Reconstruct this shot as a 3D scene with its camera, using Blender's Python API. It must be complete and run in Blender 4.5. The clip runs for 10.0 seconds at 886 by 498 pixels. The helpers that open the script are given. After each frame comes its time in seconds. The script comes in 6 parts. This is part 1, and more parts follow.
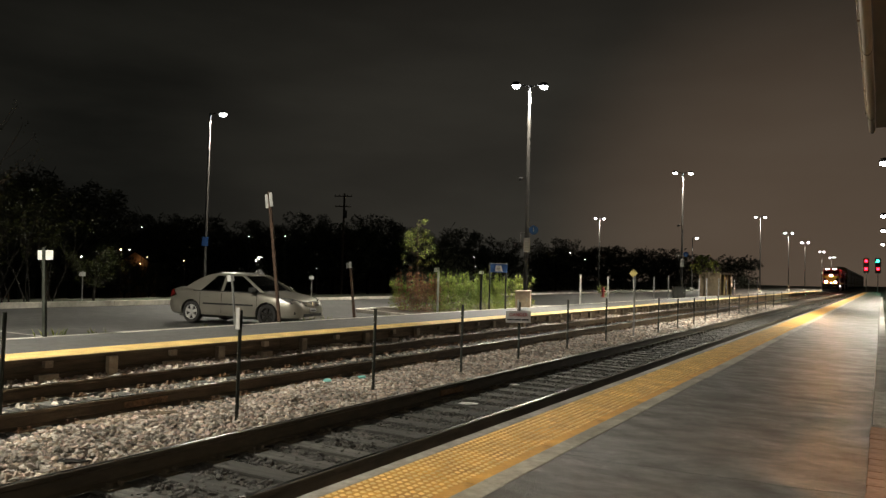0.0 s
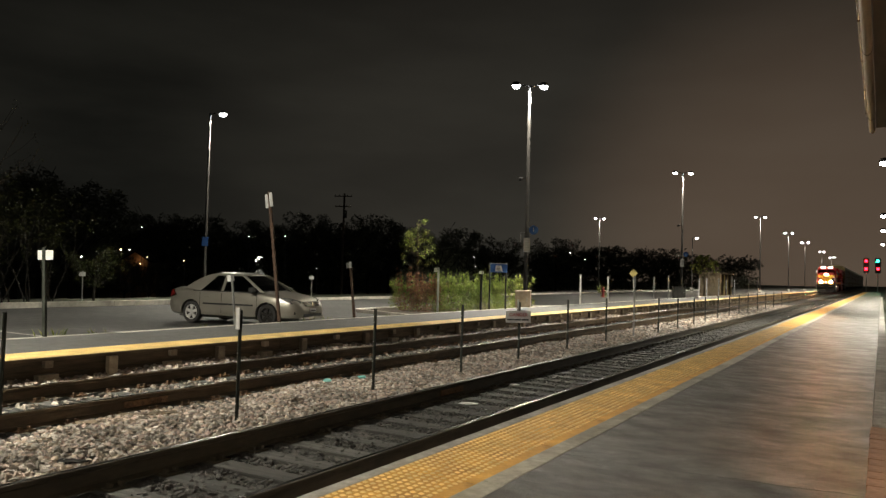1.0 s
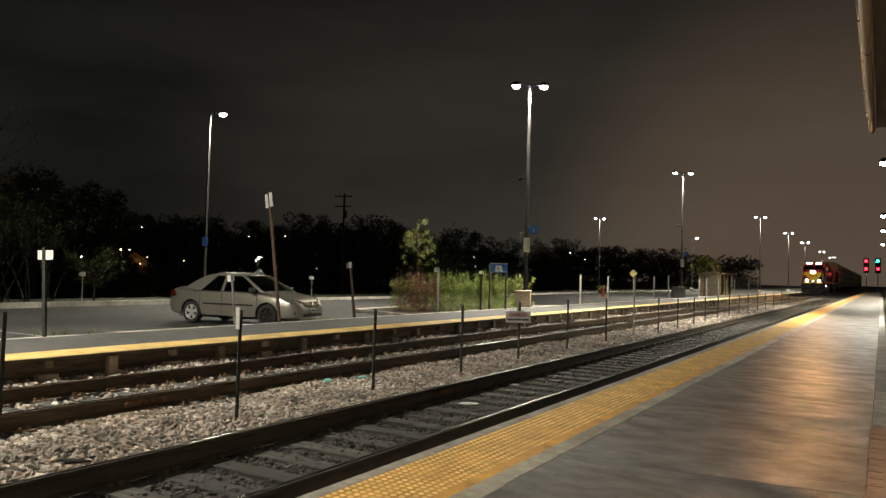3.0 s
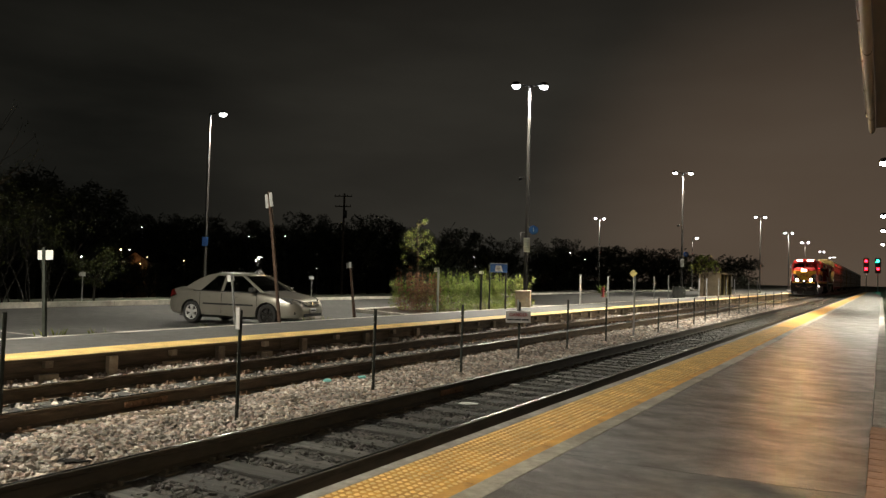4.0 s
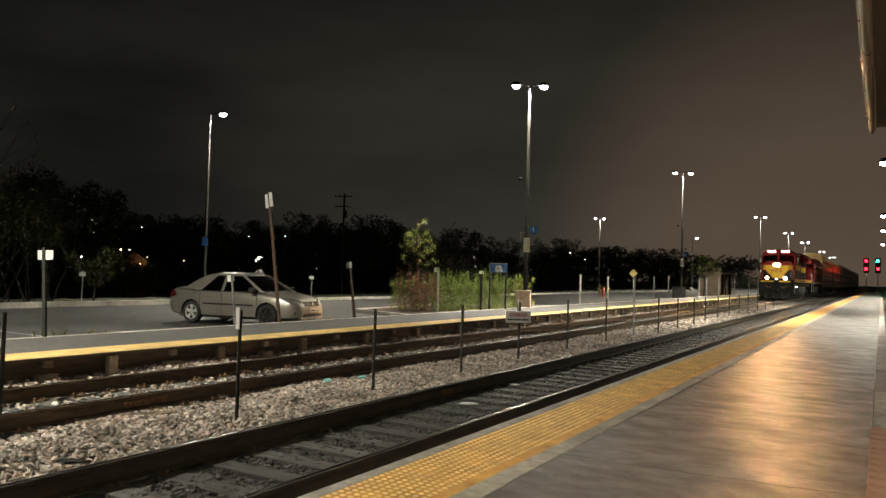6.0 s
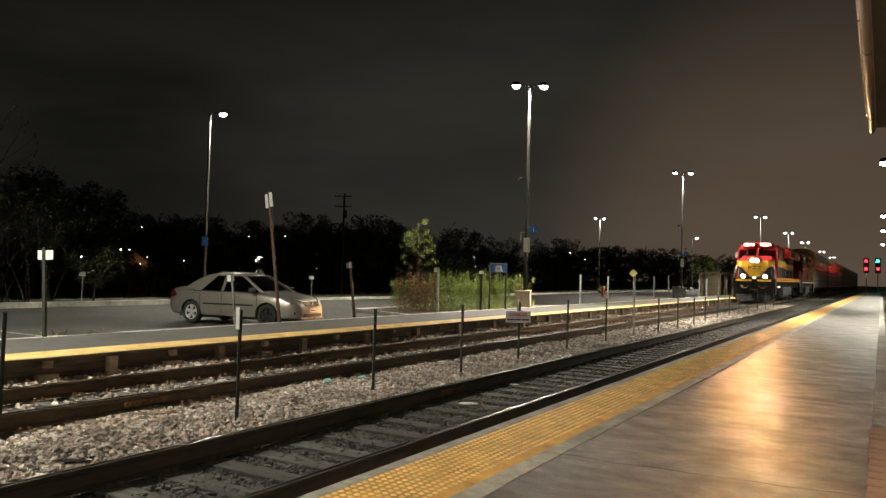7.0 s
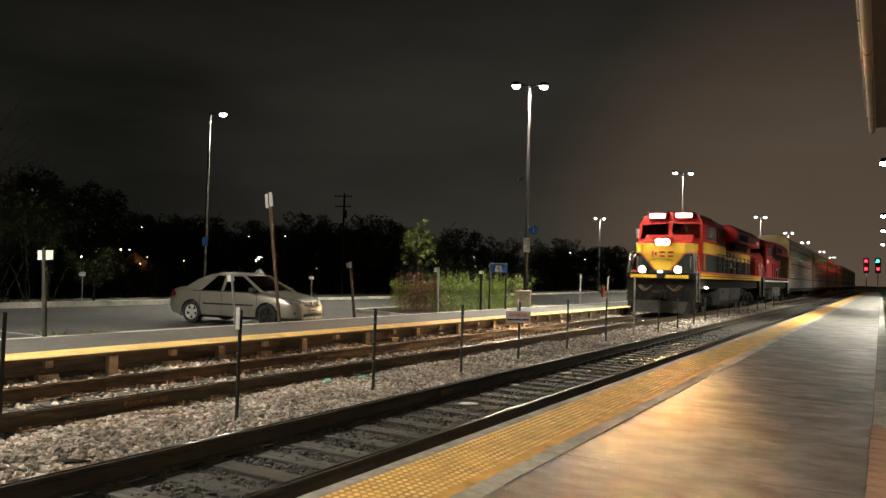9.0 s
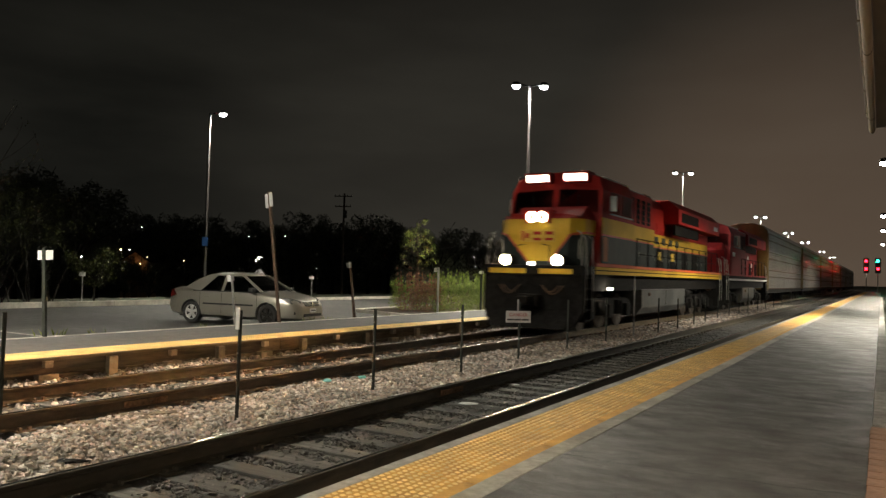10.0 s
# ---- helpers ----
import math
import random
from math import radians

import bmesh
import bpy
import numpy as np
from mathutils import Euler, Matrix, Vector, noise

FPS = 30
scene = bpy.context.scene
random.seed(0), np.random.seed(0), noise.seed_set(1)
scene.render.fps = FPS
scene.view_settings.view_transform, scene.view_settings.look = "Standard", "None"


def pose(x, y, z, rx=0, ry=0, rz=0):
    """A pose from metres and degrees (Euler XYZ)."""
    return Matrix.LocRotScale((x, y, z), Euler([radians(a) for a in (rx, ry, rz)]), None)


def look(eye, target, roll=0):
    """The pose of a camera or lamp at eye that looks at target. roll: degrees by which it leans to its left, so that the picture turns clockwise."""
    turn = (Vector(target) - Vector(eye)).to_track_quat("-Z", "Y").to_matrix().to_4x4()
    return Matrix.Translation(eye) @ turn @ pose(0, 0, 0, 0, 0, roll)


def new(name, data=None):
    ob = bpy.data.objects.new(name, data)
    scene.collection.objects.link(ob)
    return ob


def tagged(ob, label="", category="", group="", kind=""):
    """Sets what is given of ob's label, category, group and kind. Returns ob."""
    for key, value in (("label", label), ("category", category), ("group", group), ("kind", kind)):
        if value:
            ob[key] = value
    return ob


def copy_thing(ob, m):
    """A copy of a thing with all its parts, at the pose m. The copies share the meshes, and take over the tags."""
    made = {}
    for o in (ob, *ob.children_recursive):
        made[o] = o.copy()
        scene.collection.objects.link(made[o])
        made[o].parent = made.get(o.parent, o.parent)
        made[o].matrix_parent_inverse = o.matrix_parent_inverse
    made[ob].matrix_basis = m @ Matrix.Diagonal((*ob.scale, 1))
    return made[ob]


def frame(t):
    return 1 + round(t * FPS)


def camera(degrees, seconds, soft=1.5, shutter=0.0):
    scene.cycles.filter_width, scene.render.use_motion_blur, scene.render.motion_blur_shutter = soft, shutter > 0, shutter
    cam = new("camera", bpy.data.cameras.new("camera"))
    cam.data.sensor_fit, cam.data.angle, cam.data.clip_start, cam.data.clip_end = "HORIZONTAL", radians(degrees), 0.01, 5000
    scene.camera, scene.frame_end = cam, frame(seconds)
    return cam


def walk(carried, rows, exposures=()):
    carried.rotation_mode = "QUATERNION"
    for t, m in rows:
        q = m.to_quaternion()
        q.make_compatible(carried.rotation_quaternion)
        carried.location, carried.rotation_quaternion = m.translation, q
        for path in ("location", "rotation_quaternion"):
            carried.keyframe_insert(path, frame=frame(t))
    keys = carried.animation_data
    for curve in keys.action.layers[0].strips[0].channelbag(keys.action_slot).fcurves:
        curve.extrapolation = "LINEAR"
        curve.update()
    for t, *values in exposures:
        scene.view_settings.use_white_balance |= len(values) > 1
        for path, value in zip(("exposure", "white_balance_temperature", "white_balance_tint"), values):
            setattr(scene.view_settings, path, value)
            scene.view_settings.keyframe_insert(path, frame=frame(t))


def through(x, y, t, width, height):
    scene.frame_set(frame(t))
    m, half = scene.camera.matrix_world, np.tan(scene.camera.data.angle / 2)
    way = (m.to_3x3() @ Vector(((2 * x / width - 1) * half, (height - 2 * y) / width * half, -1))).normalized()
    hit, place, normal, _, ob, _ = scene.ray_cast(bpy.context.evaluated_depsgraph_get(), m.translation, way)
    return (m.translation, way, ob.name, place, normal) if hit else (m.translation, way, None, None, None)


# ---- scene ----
# z = 0 is the top of the rails, the tracks run along +y
EYE = Vector((0.0, 0.0, 1.53))
AIM = EYE + 20 * Vector((-0.51563621, 0.8561086, 0.03460284))
cam = camera(62.58, 10.0, soft=1.4, shutter=0.6)
walk(cam, [(0.0, look(EYE, AIM, 1.5)), (10.0, look(EYE, AIM, 1.5))])

# ---- night sky, the headlights' haze painted in as a glow low over the tracks ----
world = bpy.data.worlds.new("night_sky")
scene.world = world
world.use_nodes = True
wn, wl = world.node_tree.nodes, world.node_tree.links
wn.clear()
w_out = wn.new("ShaderNodeOutputWorld")
w_bg = wn.new("ShaderNodeBackground")
w_co = wn.new("ShaderNodeTexCoord")
w_map = wn.new("ShaderNodeMapping")
w_map.inputs["Scale"].default_value = (1.2, 1.2, 4.5)
w_no = wn.new("ShaderNodeTexNoise")
w_no.inputs["Scale"].default_value = 2.1
w_no.inputs["Detail"].default_value = 5
w_ra = wn.new("ShaderNodeValToRGB")
w_ra.color_ramp.elements[0].position, w_ra.color_ramp.elements[0].color = 0.38, (0.0066, 0.0065, 0.0053, 1)
w_ra.color_ramp.elements[1].position, w_ra.color_ramp.elements[1].color = 0.68, (0.0142, 0.0136, 0.0108, 1)
w_dot = wn.new("ShaderNodeVectorMath")
w_dot.operation = "DOT_PRODUCT"
w_dot.inputs[1].default_value = Vector((-0.06, 0.99, 0.06)).normalized()
w_gl = wn.new("ShaderNodeValToRGB")
w_gl.color_ramp.interpolation = "EASE"
w_gl.color_ramp.elements[0].position, w_gl.color_ramp.elements[0].color = 0.60, (0, 0, 0, 1)
w_gl.color_ramp.elements[1].position, w_gl.color_ramp.elements[1].color = 1.0, (0.064, 0.044, 0.030, 1)
w_mid = w_gl.color_ramp.elements.new(0.93)
w_mid.color = (0.0150, 0.0130, 0.0103, 1)
w_add = wn.new("ShaderNodeMix")
w_add.data_type, w_add.blend_type = "RGBA", "ADD"
w_add.inputs["Factor"].default_value = 1.0
wl.new(w_co.outputs["Generated"], w_map.inputs["Vector"])
wl.new(w_map.outputs["Vector"], w_no.inputs["Vector"])
wl.new(w_no.outputs["Fac"], w_ra.inputs["Fac"])
wl.new(w_co.outputs["Generated"], w_dot.inputs[0])
wl.new(w_dot.outputs["Value"], w_gl.inputs["Fac"])
wl.new(w_ra.outputs["Color"], w_add.inputs["A"])
wl.new(w_gl.outputs["Color"], w_add.inputs["B"])
# the haze thins out upwards
w_sep = wn.new("ShaderNodeSeparateXYZ")
w_up = wn.new("ShaderNodeMapRange")
w_up.inputs["From Min"].default_value, w_up.inputs["From Max"].default_value = 0.06, 0.42
w_up.inputs["To Min"].default_value, w_up.inputs["To Max"].default_value = 1.25, 0.62
w_fade = wn.new("ShaderNodeMix")
w_fade.data_type, w_fade.blend_type = "RGBA", "MULTIPLY"
w_fade.inputs["Factor"].default_value = 1.0
wl.new(w_co.outputs["Generated"], w_sep.inputs["Vector"])
wl.new(w_sep.outputs["Z"], w_up.inputs["Value"])
wl.new(w_add.outputs["Result"], w_fade.inputs["A"])
wl.new(w_up.outputs["Result"], w_fade.inputs["B"])
wl.new(w_fade.outputs["Result"], w_bg.inputs["Color"])
wl.new(w_bg.outputs["Background"], w_out.inputs["Surface"])
w_bg.inputs["Strength"].default_value = 1.0

LOT_LAMP_WATTS = 1850.0        # each head of the car park poles
PLATFORM_LAMP_WATTS = 1600.0   # lamps along the near platform
CANOPY_LAMP_WATTS = 34.0      # unseen warm fixtures added under the station canopy
HEADLIGHT, DITCHLIGHT = 10500000.0, 165000.0
# ---- materials ----
def mat(name, a, b, scale=8.0, rough=0.7, rough_var=0.15, metal=0.0, bump=0.25, bump_scale=None, stretch=(1, 1, 1),
        grime=0.35, rand=0.0, island=0.0, coat=0.0, bump_dist=0.01, streak=0.0, palette=(), spec=0.5):
    """Two colours mixed by fine grain, darkened in places by larger stains; rand: change from object to object."""
    m = bpy.data.materials.new(name)
    m.use_nodes = True
    n, l = m.node_tree.nodes, m.node_tree.links
    bs = n["Principled BSDF"]
    co = n.new("ShaderNodeTexCoord")
    mp = n.new("ShaderNodeMapping")
    mp.inputs["Scale"].default_value = stretch
    l.new(co.outputs["Object"], mp.inputs["Vector"])
    fine = n.new("ShaderNodeTexNoise")
    fine.inputs["Scale"].default_value, fine.inputs["Detail"].default_value, fine.inputs["Roughness"].default_value = scale, 6, 0.65
    l.new(mp.outputs["Vector"], fine.inputs["Vector"])
    large = n.new("ShaderNodeTexNoise")
    large.inputs["Scale"].default_value, large.inputs["Detail"].default_value = scale * 0.13, 4
    l.new(mp.outputs["Vector"], large.inputs["Vector"])
    ramp = n.new("ShaderNodeValToRGB")
    ramp.color_ramp.elements[0].position, ramp.color_ramp.elements[0].color = 0.32, (*a, 1)
    ramp.color_ramp.elements[1].position, ramp.color_ramp.elements[1].color = 0.68, (*b, 1)
    l.new(fine.outputs["Fac"], ramp.inputs["Fac"])
    st = n.new("ShaderNodeMapRange")
    st.inputs["From Min"].default_value, st.inputs["From Max"].default_value = 0.35, 0.65
    st.inputs["To Min"].default_value, st.inputs["To Max"].default_value = 1 - grime, 1 + grime * 0.35
    l.new(large.outputs["Fac"], st.inputs["Value"])
    hsv = n.new("ShaderNodeHueSaturation")
    base = ramp.outputs["Color"]
    if palette:
        # each stone takes one of several tints
        gi = n.new("ShaderNodeNewGeometry")
        pr = n.new("ShaderNodeValToRGB")
        pr.color_ramp.interpolation = "CONSTANT"
        while len(pr.color_ramp.elements) < len(palette):
            pr.color_ramp.elements.new(0.5)
        for i, c in enumerate(palette):
            pr.color_ramp.elements[i].position, pr.color_ramp.elements[i].color = i / len(palette), (*c, 1)
        wn2 = n.new("ShaderNodeTexWhiteNoise")
        wn2.noise_dimensions = "1D"
        l.new(gi.outputs["Random Per Island"], wn2.inputs["W"])
        l.new(wn2.outputs["Value"], pr.inputs["Fac"])
        mm = n.new("ShaderNodeMix")
        mm.data_type, mm.blend_type = "RGBA", "MULTIPLY"
        mm.inputs["Factor"].default_value = 1.0
        l.new(base, mm.inputs["A"])
        l.new(pr.outputs["Color"], mm.inputs["B"])
        base = mm.outputs["Result"]
    l.new(base, hsv.inputs["Color"])
    value = st.outputs["Result"]
    if rand or island:
        pick = n.new("ShaderNodeObjectInfo" if rand else "ShaderNodeNewGeometry")
        rr = n.new("ShaderNodeMapRange")
        rr.inputs["To Min"].default_value, rr.inputs["To Max"].default_value = 1 - (rand or island), 1 + (rand or island)
        l.new(pick.outputs["Random" if rand else "Random Per Island"], rr.inputs["Value"])
        mul = n.new("ShaderNodeMath")
        mul.operation = "MULTIPLY"
        l.new(value, mul.inputs[0])
        l.new(rr.outputs["Result"], mul.inputs[1])
        value = mul.outputs["Value"]
    l.new(value, hsv.inputs["Value"])
    l.new(hsv.outputs["Color"], bs.inputs["Base Color"])
    rg = n.new("ShaderNodeMapRange")
    rg.inputs["To Min"].default_value, rg.inputs["To Max"].default_value = max(0.03, rough - rough_var), min(1, rough + rough_var)
    l.new(large.outputs["Fac"], rg.inputs["Value"])
    l.new(rg.outputs["Result"], bs.inputs["Roughness"])
    bs.inputs["Metallic"].default_value = metal
    bs.inputs["Specular IOR Level"].default_value = spec
    bs.inputs["Coat Weight"].default_value = coat
    if bump:
        bt = n.new("ShaderNodeTexNoise")
        bt.inputs["Scale"].default_value, bt.inputs["Detail"].default_value = bump_scale or scale * 2.5, 4
        l.new(mp.outputs["Vector"], bt.inputs["Vector"])
        bp = n.new("ShaderNodeBump")
        bp.inputs["Strength"].default_value, bp.inputs["Distance"].default_value = bump, bump_dist
        l.new(bt.outputs["Fac"], bp.inputs["Height"])
        if streak:
            # long shallow ripples across, left by rolling and sealing
            sm = n.new("ShaderNodeMapping")
            sm.inputs["Scale"].default_value = (0.4, 2.2, 1)
            l.new(co.outputs["Object"], sm.inputs["Vector"])
            sn = n.new("ShaderNodeTexNoise")
            sn.inputs["Scale"].default_value, sn.inputs["Detail"].default_value = 1.6, 5
            l.new(sm.outputs["Vector"], sn.inputs["Vector"])
            sb = n.new("ShaderNodeBump")
            sb.inputs["Strength"].default_value, sb.inputs["Distance"].default_value = streak, 0.03
            l.new(sn.outputs["Fac"], sb.inputs["Height"])
            l.new(sb.outputs["Normal"], bp.inputs["Normal"])
            mr = n.new("ShaderNodeMapRange")
            mr.inputs["From Min"].default_value, mr.inputs["From Max"].default_value = 0.35, 0.65
            mr.inputs["To Min"].default_value, mr.inputs["To Max"].default_value = rough - rough_var, rough + rough_var
            pn = n.new("ShaderNodeTexNoise")
            pn.inputs["Scale"].default_value, pn.inputs["Detail"].default_value, pn.inputs["Roughness"].default_value = 2.6, 7, 0.7
            l.new(mp.outputs["Vector"], pn.inputs["Vector"])
            l.new(pn.outputs["Fac"], mr.inputs["Value"])
            l.new(mr.outputs["Result"], bs.inputs["Roughness"])
        l.new(bp.outputs["Normal"], bs.inputs["Normal"])
    return m


def leafy(name, a, b, island=0.4, through=0.45):
    """Thin leaves that let some light through."""
    m = mat(name, a, b, 3, 0.5, 0.1, bump=0, island=island, grime=0.3)
    n, l = m.node_tree.nodes, m.node_tree.links
    bs, out = n["Principled BSDF"], n["Material Output"]
    tr = n.new("ShaderNodeBsdfTranslucent")
    mx = n.new("ShaderNodeMixShader")
    mx.inputs["Fac"].default_value = through
    l.new(bs.inputs["Base Color"].links[0].from_socket, tr.inputs["Color"])
    l.new(bs.outputs["BSDF"], mx.inputs[1])
    l.new(tr.outputs["BSDF"], mx.inputs[2])
    l.new(mx.outputs["Shader"], out.inputs["Surface"])
    return m


def glow(name, color, strength):
    m = bpy.data.materials.new(name)
    m.use_nodes = True
    bs = m.node_tree.nodes["Principled BSDF"]
    bs.inputs["Base Color"].default_value = (0.8, 0.8, 0.8, 1)
    bs.inputs["Emission Color"].default_value = (*color, 1)
    bs.inputs["Emission Strength"].default_value = strength
    return m


def glass(name, tint, rough=0.05):
    m = bpy.data.materials.new(name)
    m.use_nodes = True
    bs = m.node_tree.nodes["Principled BSDF"]
    bs.inputs["Base Color"].default_value = (*tint, 1)
    bs.inputs["Roughness"].default_value = rough
    bs.inputs["Transmission Weight"].default_value = 1.0
    bs.inputs["IOR"].default_value = 1.45
    return m


